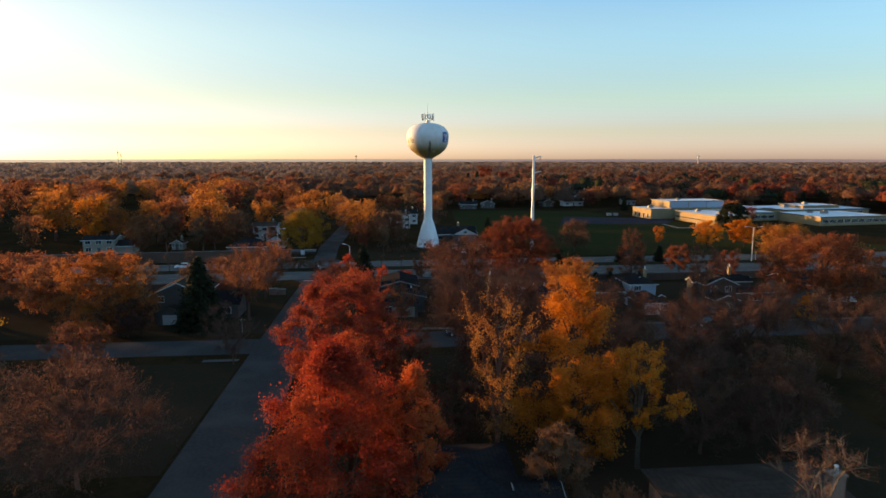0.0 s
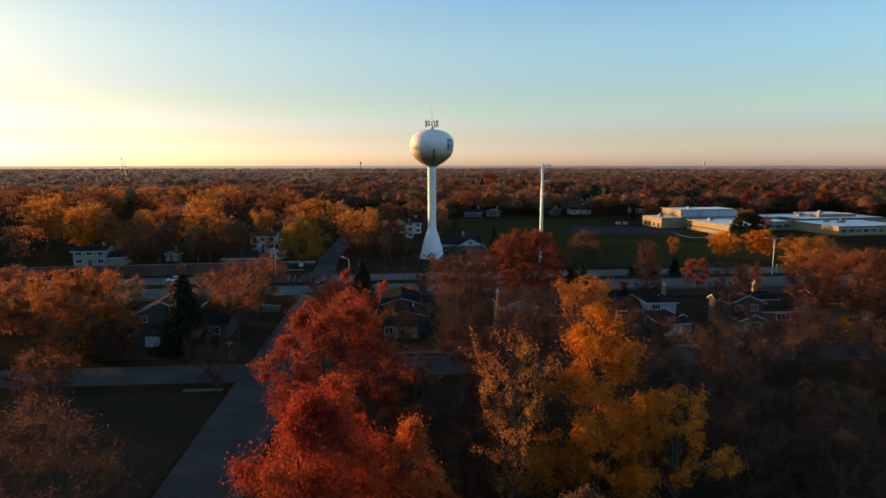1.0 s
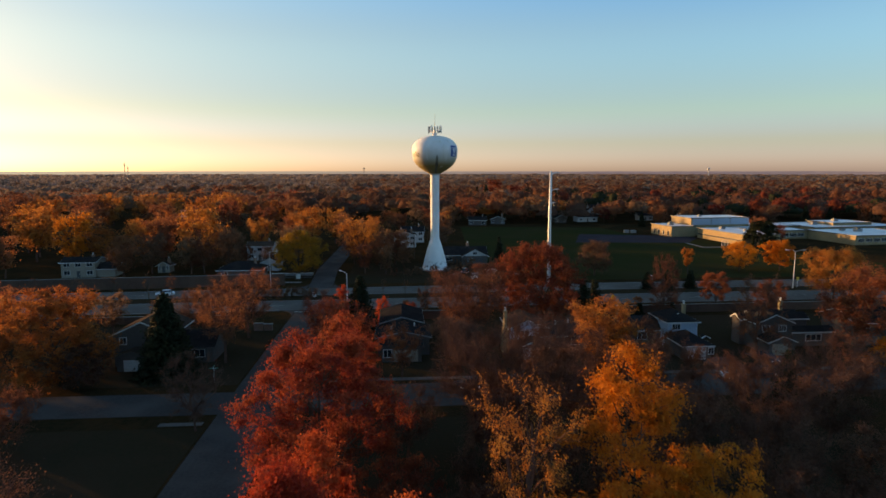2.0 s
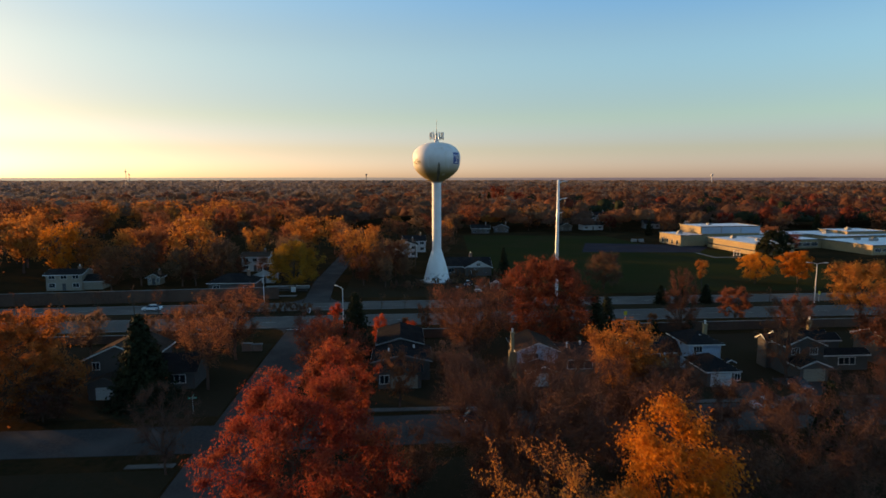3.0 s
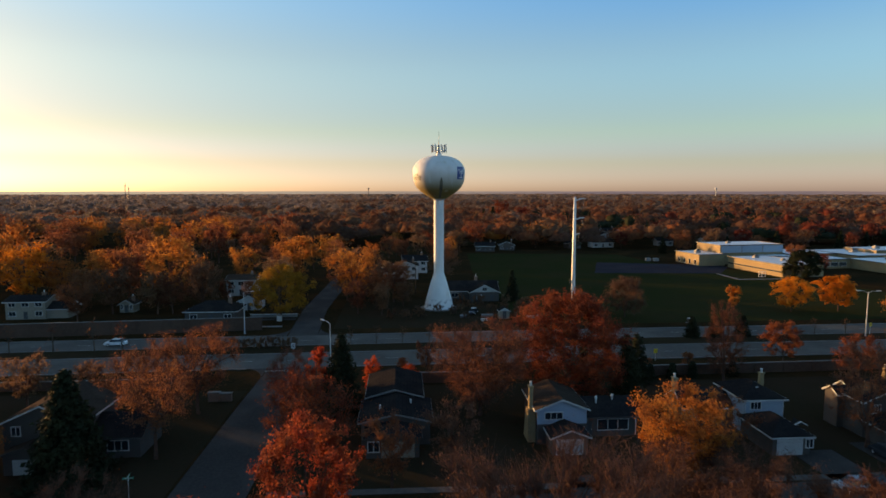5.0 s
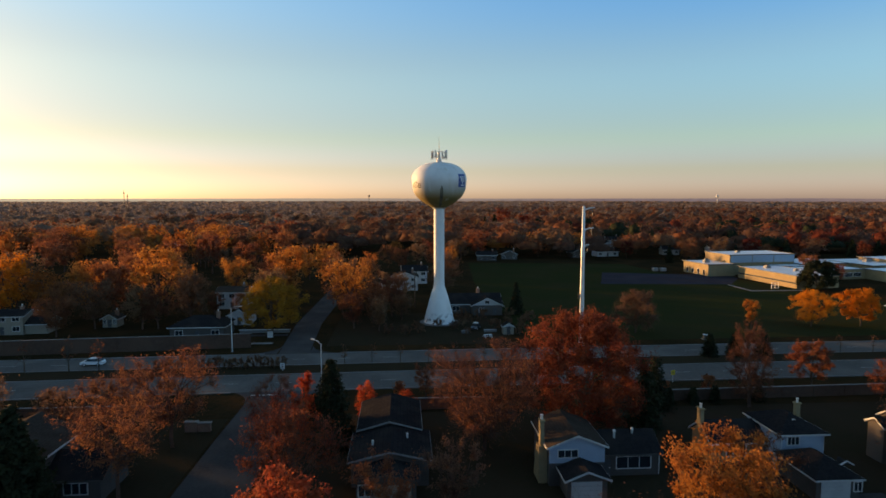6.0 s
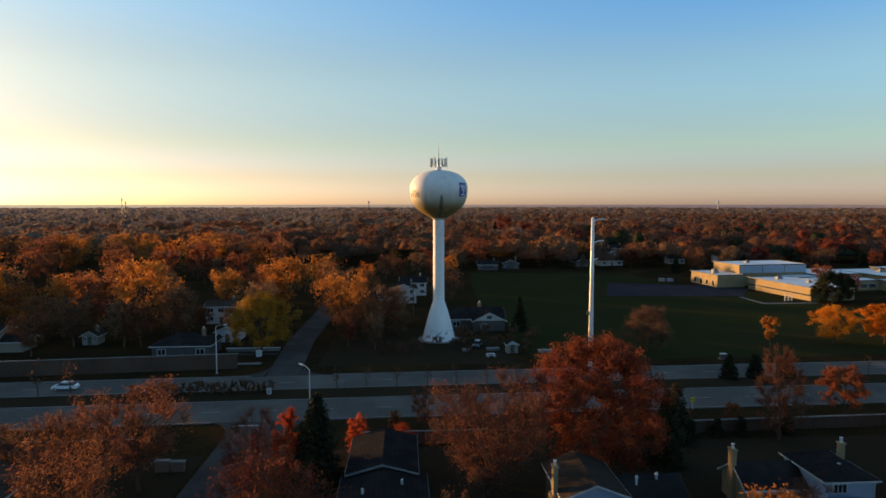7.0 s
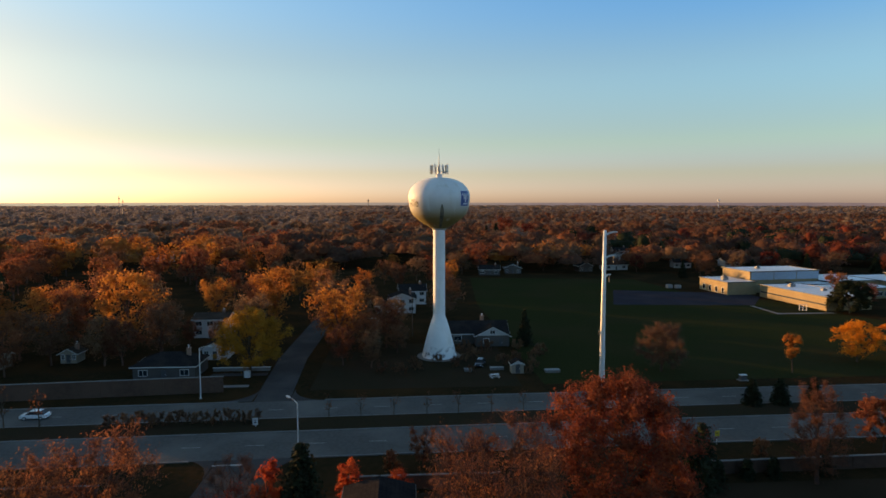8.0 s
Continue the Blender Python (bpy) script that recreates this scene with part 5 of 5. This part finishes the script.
near_tree(44.0, 80.0, 12.5, 7.8, 1.5, "umber", 2600, 0.4, 70, 12)
near_tree(55.0, 84.0, 13.0, 7.8, 1.5, "umber", 2600, 0.4, 70, 12)
near_tree(67.0, 80.0, 13.0, 8.4, 1.5, "umber", 2600, 0.42, 70, 12)
near_tree(48.0, 66.0, 10.0, 6.0, 2.0, "umber", 3000, 0.38, 50, 6)
near_tree(62.0, 62.0, 12.0, 7.0, 2.0, "umber", 2500, 0.4, 60, 12)
near_tree(51.5, 97.0, 8.2, 4.2, 1.5, "umber", 1800, 0.38, 40, 12)
near_tree(66.5, 96.5, 11.0, 4.8, 2.5, "brown", 900, 0.38, 45, 14)
near_tree(47.0, 119.0, 8.0, 4.0, 1.5, "brown", 1600, 0.38, 40, 10)
near_tree(67.3, 119.5, 14.6, 5.4, 2.5, "brown", 2400, 0.36, 70, 14)
near_tree(97.0, 96.0, 12.0, 7.0, 2.5, "rust", 4500, 0.42, 60, 6)
near_tree(104.0, 124.0, 13.0, 7.0, 2.5, "rust", 4200, 0.44, 60, 6)
near_tree(-66.0, 92.0, 11.0, 6.5, 2.0, "olive", 4500, 0.42, 60, 4)
near_tree(-68.0, 124.0, 12.0, 7.0, 2.5, "rust", 4200, 0.44, 60, 6)
near_tree(-45.0, 88.0, 9.0, 5.0, 2.0, "brown", 1500, 0.4, 50, 14)
near_tree(-27.5, 101.0, 8.5, 5.2, 2.0, "brown", 260, 0.34, 50, 14)
near_tree(-82.0, 140.0, 12.0, 7.0, 2.5, "rust", 4200, 0.46, 60, 6)
near_tree(10.0, 116.0, 9.0, 4.5, 2.0, "umber", 1500, 0.4, 45, 12)
near_tree(8.5, 158.0, 6.0, 3.0, 0.8, "rust", 1500, 0.36, 30, 12)
near_tree(17.5, 158.0, 5.0, 3.0, 0.6, "rust", 1700, 0.36, 30, 10)
near_tree(5.0, 146.5, 5.0, 2.0, 0.6, "red", 700, 0.34, 16, 6)
near_tree(-1.5, 146.8, 6.5, 1.8, 0.8, "red", 900, 0.34, 18, 4)
near_tree(-14.6, 142.5, 9.2, 4.8, 1.6, "brown", 160, 0.34, 60, 20)
near_tree(30.5, 76.0, 12.0, 7.0, 1.5, "umber", 4000, 0.38, 60, 12)
near_tree(37.5, 69.5, 10.0, 6.0, 2.0, "umber", 2200, 0.38, 55, 12)
near_tree(37.0, 89.0, 12.0, 6.8, 1.5, "umber", 4000, 0.38, 60, 12)
near_tree(3.0, 84.0, 9.0, 5.0, 2.0, "umber", 1400, 0.38, 50, 12)
near_tree(-29.8, 210.5, 14.8, 8.6, 2.0, "olive", 6500, 0.5, 80, 4)
near_tree(162.5, 270.5, 12.0, 7.5, 0.6, "pine", 8000, 0.6, 60, 1)
near_tree(-13.0, 133.5, 9.0, 5.0, 1.5, "crimson", 1800, 0.38, 45, 10)
near_tree(2.0, 68.0, 8.0, 4.5, 1.5, "crimson", 1800, 0.36, 40, 6)
near_tree(27.0, 91.0, 11.5, 7.5, 1.5, "umber", 5000, 0.38, 80, 14)
near_tree(2.5, 112.5, 9.0, 4.5, 2.0, "rust", 2000, 0.38, 40, 10)
near_tree(27.5, 65.5, 9.5, 5.5, 0.8, "umber", 3000, 0.36, 50, 8)
near_tree(19.5, 70.5, 9.0, 5.5, 0.8, "umber", 3000, 0.36, 50, 8)
near_tree(11.5, 73.5, 9.5, 5.0, 0.8, "umber", 2800, 0.36, 50, 8)
near_tree(34.5, 59.5, 10.0, 5.5, 0.8, "umber", 3000, 0.36, 50, 8)
near_tree(42.0, 57.0, 10.0, 6.0, 0.8, "umber", 3000, 0.36, 50, 8)
near_tree(8.5, 64.0, 7.5, 4.5, 0.6, "umber", 2400, 0.36, 45, 8)
near_tree(-24.5, 94.0, 7.5, 4.6, 1.4, "umber", 120, 0.36, 40, 14)

for i, (x, y, hh, r, n) in enumerate(((-36.3, 116.5, 14.6, 5.4, 12000), (-5.8, 137.0, 13.5, 4.4, 7500), (73.2, 181.2, 5.6, 2.1, 1800), (79.0, 181.3, 5.6, 2.2, 1800), (86.0, 181.6, 5.8, 2.2, 1800), (47.0, 150.0, 9.5, 3.2, 2600), (36.0, 146.5, 8.5, 3.0, 2400),
                                       (57.5, 108.0 - 12, 9.0, 3.0, 2600), (38.8, 232.0, 10.5, 2.8, 2400), (42.0, 142.0, 11.5, 3.4, 3600), (46.0, 151.0, 3.4, 1.1, 700), (50.2, 151.2, 3.2, 1.0, 700), (54.5, 151.3, 3.3, 1.1, 700), (58.5, 151.4, 3.4, 1.0, 700), (66.5, 151.6, 3.3, 1.1, 700))):
    plant("conifer", fir_meshes(300 + i, hh, r, n, 0.36 if hh < 14 else 0.42), "dark green conifer with drooping boughs", "conifer", x, y, 0, 1, "conifers")

# young street trees along the median
young = [tree_meshes(400 + k, 4.6, 1.15, 1.6, "brown", 60, 0.2, 22, 10, BARK, 0.4, 0.9) for k in range(3)]
for i, (x, grown) in enumerate(((-8.0, 1.0), (-2.2, 1.0), (3.9, 1.0), (9.9, 1.0), (15.7, 1.05), (-57.8, 1.6), (-63.6, 1.6), (-72.0, 1.45), (-81.0, 1.5), (-91.0, 1.4), (104.0, 1.0), (112.0, 1.0), (22.0, 1.0), (28.0, 1.0))):
    plant("street_tree", young[i % 3], "thin leafless young street tree in the median", "tree", x, 179.4 + art(x), 47 * i, grown, "young median trees")
# low bushes on the median
bush = [tree_meshes(420 + k, 2.6, 1.7, 0.2, "taupe", 1300, 0.17, 30, 14, TWIG, 0.5, 1.0, 0.5, "round", True) for k in range(3)]
rust_bush = [tree_meshes(430 + k, 3.0, 1.3, 0.2, "rust", 1000, 0.26, 24, 6, BARK, 0.45) for k in range(2)]
for i in range(11):
    plant("shrub", bush[i % 3], "brown leafless shrub in a row on the median", "shrub", -46 + 2.5 * i, 178.4 + art(-46 + 2.5 * i), 70 * i, 0.95 + 0.1 * (i % 3), "median shrubs")
for i, (x, y, s) in enumerate(((60.8, 158.0, 1.0), (45.0, 159.0, 0.7), (53.0, 158.5, 0.6), (4.0, 156.5, 1.1), (12.0, 156.8, 0.9), (22.0, 157.0, 1.2), (27.0, 158.0, 1.0), (70.5, 158.8, 0.8), (21.0, 206.0, 0.8), (8.0, 214.0, 0.9), (20.5, 216.0, 0.9), (14.0, 215.0, 1.0), (34.5, 204.5, 0.8), (36.2, 209.0, 1.1), (29.4, 212.0, 1.2), (33.0, 215.5, 1.1), (23.0, 219.5, 1.2), (38.0, 216.0, 1.3), (18.2, 211.5, 1.0), (9.0, 208.5, 1.1), (5.0, 205.5, 1.2), (40.5, 221.0, 1.3), (0.5, 208.0, 1.1), (27.0, 225.0, 1.4), (21.8, 226.0, 1.3), (35.8, 226.5, 1.3))):
    plant("shrub", rust_bush[i % 2] if i < 8 else bush[i % 3], "rust-coloured shrub by the roadside" if i < 8 else "brown half-bare shrub in the back garden", "shrub", x, y, 70 * i, s, "roadside shrubs")

# ---- trees beyond the main road ----
KINDS = ["orange", "rust", "brown", "crimson", "rust", "orange", "taupe", "taupe"]
protos = {}
for k, colour in enumerate(("orange", "rust", "brown", "crimson", "gold", "olive", "taupe")):
    for v in range(3):
        protos[colour, v] = tree_meshes(500 + 10 * k + v, 15.5, (6.4, 7.2, 5.4)[v], 3.0, colour, 4300, 0.38, 90, 4, TWIG, 1.5, 1.0, 0.45, ("round", "vase", "vase")[v], False, False)
        protos[colour, v + 3] = tree_meshes(800 + 10 * k + v, 15.5, (6.4, 7.2, 5.4)[v], 3.0, colour, 2200, 0.54, 60, 1, TWIG, 1.6, 1.0, 0.45, ("round", "vase", "vase")[v], False, False)
far_fir = [fir_meshes(600 + v, 14.0, 3.6, 1500, 0.75) for v in range(2)]

FAR_TREES = [(-66, 218, "taupe", 0.8), (-79, 219, "taupe", 0.85), (-90, 225, "brown", 0.8), (-56, 226, "taupe", 0.9), (-36, 238, "taupe", 0.9), (-6, 236, "taupe", 0.8), (-14, 236, "brown", 0.8), (2, 245, "taupe", 0.75), (-27, 297, "orange", 1.1), (-22, 288, "rust", 1.0), (-17, 268, "taupe", 0.9), (-2, 212, "taupe", 0.6), (4, 226, "taupe", 0.5), (-11.0, 228.0, "orange", 1.12), (-34.0, 257.0, "orange", 1.3), (-70.0, 240.0, "orange", 1.4), (-89.0, 237.0, "orange", 1.1), (-109.0, 230.0, "gold", 1.25), (-101.0, 236.0, "orange", 0.95),
             (-9.0, 215.0, "brown", 0.65), (-4.0, 222.0, "brown", 0.75), (1.0, 232.0, "brown", 0.8), (48.0, 400.0, "rust", 1.1), (-58.0, 232.0, "brown", 0.9), (-62.0, 218.0, "brown", 0.75), (-84.0, 210.0, "brown", 0.7), (-122.0, 214.0, "rust", 0.9), (-12.5, 245.0, "brown", 0.9), (178.0, 281.0, "crimson", 0.6), (180.0, 300.0, "rust", 0.75), (-46.0, 240.0, "taupe", 0.42), (-53.0, 238.0, "brown", 0.45), (104.0, 640.0, "crimson", 1.65), (90.0, 612.0, "fir", 1.5), (78.0, 590.0, "fir", 1.4), (116.0, 600.0, "crimson", 1.3)]


def free(x, y):
    """Whether a tree may stand here: not on streets, field, school, houses or the tower's plot."""
    if y < 208 and -32 < x < 200:
        return False
    if y < 206:
        return False
    if 34 < x < 128 and y < 384:
        return False
    if 118 <= x < 285 and y < 362:
        return False
    if abs(x + 21.5) < 7.5 and y < 300:
        return False
    if math.hypot(x - TX, y - TY) < 13:
        return False
    for hx, hy, hw in ((3, 284, 11), (9, 304, 9), (-98, 216, 12), (-94, 211, 12), (-74, 226, 5), (-46, 212, 14), (-41, 225, 8), (-50, 249, 9), (24, 238, 15), (31, 206, 8), (52, 392, 8), (66, 398, 8), (108, 405, 8), (172, 420, 8), (205, 425, 8), (128, 412, 10)):
        if math.hypot(x - hx, y - hy) < hw:
            return False
    if -14 < x < 36 and y < 240:
        return False
    return not (-9 < x < 14 and y < 282)


# trees added in the west, mostly unseen, to shade the near lawns
rng = np.random.default_rng(17)
for k in range(60):
    x, y = rng.uniform(-230, -72), rng.uniform(40, 200)
    if abs(y - 103) > 8 and not 150 < y < 204 and all((x - a) ** 2 + (y - b) ** 2 > 90 for a, b, c, s in FAR_TREES):
        FAR_TREES.append((x, y, ("rust", "brown", "taupe", "orange")[k % 4], rng.uniform(0.7, 1.0)))
# more trees added to shade the western streets, many of them unseen
for x, y in ((-80, 117), (-92, 123), (-105, 127), (-74, 129), (-120, 133), (-98, 114), (-86, 136), (-112, 141), (-62, 70), (-50, 76), (-58, 52), (-44, 62), (-70, 108 - 20), (-45, 140), (-57, 143), (-74, 110), (-69, 96), (-84, 97), (-60, 83)):
    FAR_TREES.append((x, y, "taupe", 0.55))
for k in range(17):
    FAR_TREES.append((150 + 12.5 * k, 371 + 7 * math.sin(2.1 * k), ("fir", "brown", "taupe", "fir", "crimson")[k % 5], 0.72 + 0.12 * (k % 3)))
for k in range(7):
    FAR_TREES.append((292 + 9 * (k % 3), 262 + 15 * k, ("brown", "taupe", "crimson")[k % 3], 0.8))
rng = np.random.default_rng(7)
placed = [(x, y) for x, y, c, s in FAR_TREES]
tries = 0
while len(placed) < 215 and tries < 20000:
    tries += 1
    y = 206 + 240 * rng.uniform() ** 0.85
    x = rng.uniform(-0.78 * (y - 20), 0.74 * (y - 20))
    if not free(x, y) or any((x - a) ** 2 + (y - b) ** 2 < 100 for a, b in placed):
        continue
    placed.append((x, y))
    wood = noise.noise((x * 0.012, y * 0.012, 3.0))
    c = KINDS[int(rng.integers(0, 8))] if wood > -0.1 else ("orange", "rust", "taupe", "brown")[int(rng.integers(0, 4))]
    # western trees get oranger leaves: low sunlight put into the colour
    if x < -30 and y < 340:
        c = ("orange", "rust", "orange", "taupe", "rust", "orange")[int(rng.integers(0, 6))]
    FAR_TREES.append((x, y, "fir" if rng.uniform() < 0.05 else c, rng.uniform(0.62, 0.8) if x > -60 and y > 290 else rng.uniform(0.85, 1.4)))
for i, (x, y, colour, size) in enumerate(FAR_TREES):
    if colour == "fir":
        plant("conifer", far_fir[i % 2], "dark green conifer among autumn trees", "conifer", x, y, 77 * i % 360, size, "conifers")
    else:
        plant("tree", protos[colour, i % 3 + (3 if y > 285 or x < -120 else 0)], f"{WORDS[colour]} autumn tree in the wooded suburb", "tree", x, y, 77 * i % 360, size, "suburb trees")


# ---- distant woods ----
def woods(name, spots, around, rings, tufts, leaf, label, seed, palette, swell=1.0, low=11, tall=18):
    """Lumpy crowns, each with loose leaf tufts round it; one leaf colour for each tree, by its stand and by side:
    sunlit tones painted west, shaded tones east.
    """
    rng = np.random.default_rng(seed)
    n = len(spots)
    xy = np.array(spots)
    h = rng.uniform(low, tall, n) * rng.choice([0.75, 1.0, 1.0, 1.15], n)
    r = rng.uniform(4.5, 10.5, n) * swell
    # the lumpy body: rings of points from the foot of the crown to its top
    el = np.linspace(-0.35, 1.35, rings + 1)[None, :, None]
    az = (np.arange(around) * math.tau / around)[None, None, :] + rng.uniform(0, 6, (n, 1, 1))
    wob = rng.uniform(0.5, 0.82, (n, rings + 1, around))
    body = np.stack([np.cos(el) * np.cos(az) * r[:, None, None] * wob + xy[:, 0, None, None], np.cos(el) * np.sin(az) * r[:, None, None] * wob + xy[:, 1, None, None],
                     h[:, None, None] * (0.55 + 0.42 * np.sin(el + 0 * az) * wob)], axis=-1)
    k, m = np.meshgrid(np.arange(rings), np.arange(around), indexing="ij")
    cell = np.stack([k * around + m, k * around + (m + 1) % around, (k + 1) * around + (m + 1) % around, (k + 1) * around + m], axis=-1).reshape(-1, 4)
    faces = (cell[None] + (np.arange(n) * (rings + 1) * around)[:, None, None]).reshape(-1, 4)
    wood = np.array([noise.noise((x * 0.006, y * 0.006, 9.0)) for x, y in spots])
    side = xy[:, 0] / np.maximum(xy[:, 1], 1)
    row = np.where((side < -0.1) & (wood > -0.3), 3, np.where((side > 0.2) & (wood < 0.3), 4, np.where(wood > 0.15, 1, np.where(wood < -0.2, 2, 0))))
    kinds = np.array(palette)[row, rng.integers(0, 8, n)]
    pts, quads_which = body.reshape(-1, 3), np.repeat(kinds, len(cell))
    me = bpy.data.meshes.new(name)
    tri = np.zeros((0, 3, 3))
    if tufts:
        d = unit(rng.normal(0, 1, (n, tufts, 3)))
        d[..., 2] = np.abs(d[..., 2]) * 1.1 - 0.2
        rad = rng.uniform(0.62, 1.1, (n, tufts))
        pos = np.zeros((n, tufts, 3))
        pos[..., :2] = xy[:, None, :] + d[..., :2] * (r[:, None] * rad)[..., None]
        pos[..., 2] = h[:, None] * (0.55 + 0.42 * d[..., 2] * rad)
        tri = leaf_shapes(rng, pos.reshape(-1, 3), d.reshape(-1, 3) + [0, 0, 0.2], leaf, 0.5)
    nt, nv = len(tri), len(pts)
    me.vertices.add(nv + 3 * nt)
    me.vertices.foreach_set("co", np.concatenate([pts, tri.reshape(-1, 3)]).astype(np.float32).ravel())
    me.loops.add(faces.size + 3 * nt)
    me.loops.foreach_set("vertex_index", np.concatenate([faces.ravel(), nv + np.arange(3 * nt)]).astype(np.int32))
    me.polygons.add(len(faces) + nt)
    me.polygons.foreach_set("loop_start", np.concatenate([np.arange(len(faces)) * 4, faces.size + np.arange(nt) * 3]).astype(np.int32))
    for key in ("orange", "rust", "brown", "crimson", "gold", "olive", "pine", "taupe", "grey", "hazed_pale", "umber"):
        me.materials.append(LEAF[key])
    me.polygons.foreach_set("material_index", np.concatenate([quads_which, np.repeat(kinds, tufts)]).astype(np.int32))
    me.update(calc_edges=True)
    return tagged(new(name, me), label, "woods", "", "stuff")


def scatter(seed, y0, y1, count, gap):
    rng = np.random.default_rng(seed)
    out, cells = [], set()
    for _ in range(count * 6):
        y = math.sqrt(rng.uniform(y0 ** 2, y1 ** 2))
        a = rng.uniform(-1.25, 0.92)
        x, yy = y * math.sin(a), y * math.cos(a)
        key = (int(x // gap), int(yy // gap))
        if key in cells or (yy < (392 if x > 20 else 425) and (-0.78 * (yy - 20) < x < 0.74 * (yy - 20) or yy < 215)) or not (yy > 450 or free(x, yy)):
            continue
        if any(abs(x - hx * yy / hy) < 9 and hy - 60 < yy < hy + 8 for hx, hy, hw in FAR_HOUSES):
            continue
        cells.add(key)
        out.append((x, yy))
        if len(out) >= count:
            break
    return out


# rows four and five paint sunlight into western crowns, shade into eastern ones
STANDS = [[2, 10, 7, 7, 2, 1, 10, 2], [1, 0, 7, 1, 2, 10, 7, 2], [1, 2, 3, 10, 7, 2, 10, 7], [0, 1, 1, 7, 1, 2, 7, 0], [3, 10, 2, 6, 10, 6, 10, 10]]
# farther palettes turn greyer and paler: haze put into the leaf colours
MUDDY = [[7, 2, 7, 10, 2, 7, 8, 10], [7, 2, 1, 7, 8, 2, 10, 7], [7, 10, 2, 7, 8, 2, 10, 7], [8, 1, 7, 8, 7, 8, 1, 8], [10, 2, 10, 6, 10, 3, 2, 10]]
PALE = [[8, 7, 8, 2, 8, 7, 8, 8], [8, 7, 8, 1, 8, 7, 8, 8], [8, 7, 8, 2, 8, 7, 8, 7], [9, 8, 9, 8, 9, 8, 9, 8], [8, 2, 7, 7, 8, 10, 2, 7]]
HAZED = [[9, 8, 9, 8, 9, 8, 8, 9]] * 3 + [[9, 9, 9, 8, 9, 9, 9, 9], [8, 8, 9, 8, 7, 8, 8, 9]]
near_stand = scatter(21, 240, 820, 2300, 10.0)
woods("far_woods", [p for p in near_stand if math.hypot(*p) < 560], 7, 3, 190, 1.0, "autumn woods of rust, orange and brown crowns", 31, STANDS, 1.22)
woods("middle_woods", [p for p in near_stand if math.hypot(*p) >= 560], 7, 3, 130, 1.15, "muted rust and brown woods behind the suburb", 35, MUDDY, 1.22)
woods("distant_woods", scatter(22, 820, 1700, 6000, 12.5), 6, 2, 30, 1.9, "rust-brown woods greyed with painted haze towards the horizon", 32, PALE, 1.35, 12, 16)
# unseen trees added beyond the left edge of view, to shade the blocks
rng = np.random.default_rng(41)
west = [(x, y) for x in range(-330, -60, 17) for y in range(-40, 215, 17) if x < -0.8 * y - 22 and abs(y - 104) > 7 and not 156 < y < 200]
woods("western_woods", [(x + rng.uniform(-4, 4), y + rng.uniform(-4, 4)) for x, y in west], 8, 3, 40, 1.2, "unseen rust-brown trees added in the west to cast shade", 34, STANDS)
woods("horizon_woods", scatter(23, 1700, 2450, 2800, 20.0), 6, 2, 14, 4.0, "faint band of woods along the horizon, leaves painted haze-grey", 33, HAZED, 2.0, 12, 15)
woods("skyline_woods", scatter(24, 2450, 4550, 4200, 40.0), 6, 2, 12, 6.0, "dim band of woods below the skyline, leaves painted haze-grey", 36, HAZED, 4.2, 12, 16)

# far masts and a far tower on the skyline
for x, y, hh, m, lab in ((-551.0, 1290.0, 51.0, DARK_METAL, "thin dark radio mast on the skyline"), (-562.0, 1330.0, 44.0, DARK_METAL, "thin dark radio mast on the skyline")):
    a = thing("radio_mast", lab, "mast", pose(x, y, 0))
    part("mast", Geo().lathe([(0.9, 0), (0.7, hh * 0.7), (0.4, hh)], 6), m, a)
    part("platform", Geo().lathe([(0.4, hh * 0.86), (1.9, hh * 0.87), (1.9, hh * 0.9), (0.4, hh * 0.91)], 8), m, a)
a = thing("distant_water_tower", "small pale water tower on the skyline", "water tower", pose(1570, 2960, 0))
part("shaft", Geo().lathe([(4, 0), (2, 8), (2, 38), (5.5, 42), (6.5, 46), (4, 50), (0.5, 51)], 16), TRIM, a, "", True)
a = thing("distant_water_tower", "small dark water tower on the skyline", "water tower", pose(-140, 2600, 0))
part("shaft", Geo().lathe([(1.2, 0), (1.2, 40), (4, 42), (4, 46), (0.5, 48)], 12), DARK_METAL, a, "", True)

# glowing strip that closes the horizon: haze painted on, paler towards the sun
rm, rt_, rp = nodes_of("glowing_haze")
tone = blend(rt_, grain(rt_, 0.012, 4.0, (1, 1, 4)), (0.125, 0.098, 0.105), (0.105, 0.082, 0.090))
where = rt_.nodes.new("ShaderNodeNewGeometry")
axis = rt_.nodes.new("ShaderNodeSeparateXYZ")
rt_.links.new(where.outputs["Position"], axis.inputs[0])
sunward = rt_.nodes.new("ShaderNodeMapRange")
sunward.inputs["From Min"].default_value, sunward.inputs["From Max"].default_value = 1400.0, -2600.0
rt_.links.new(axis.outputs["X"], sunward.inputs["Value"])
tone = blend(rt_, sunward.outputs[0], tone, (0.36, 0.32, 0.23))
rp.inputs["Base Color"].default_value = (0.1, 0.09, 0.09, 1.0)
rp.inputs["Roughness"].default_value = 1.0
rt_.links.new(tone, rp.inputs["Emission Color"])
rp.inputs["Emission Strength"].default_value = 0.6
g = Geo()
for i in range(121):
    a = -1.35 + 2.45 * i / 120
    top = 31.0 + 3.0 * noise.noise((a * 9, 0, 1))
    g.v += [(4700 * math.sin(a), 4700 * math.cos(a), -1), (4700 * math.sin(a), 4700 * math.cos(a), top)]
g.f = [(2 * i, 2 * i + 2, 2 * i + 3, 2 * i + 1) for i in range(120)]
big("backdrop", g, rm, "glowing backdrop strip with the horizon's haze painted on", "backdrop")
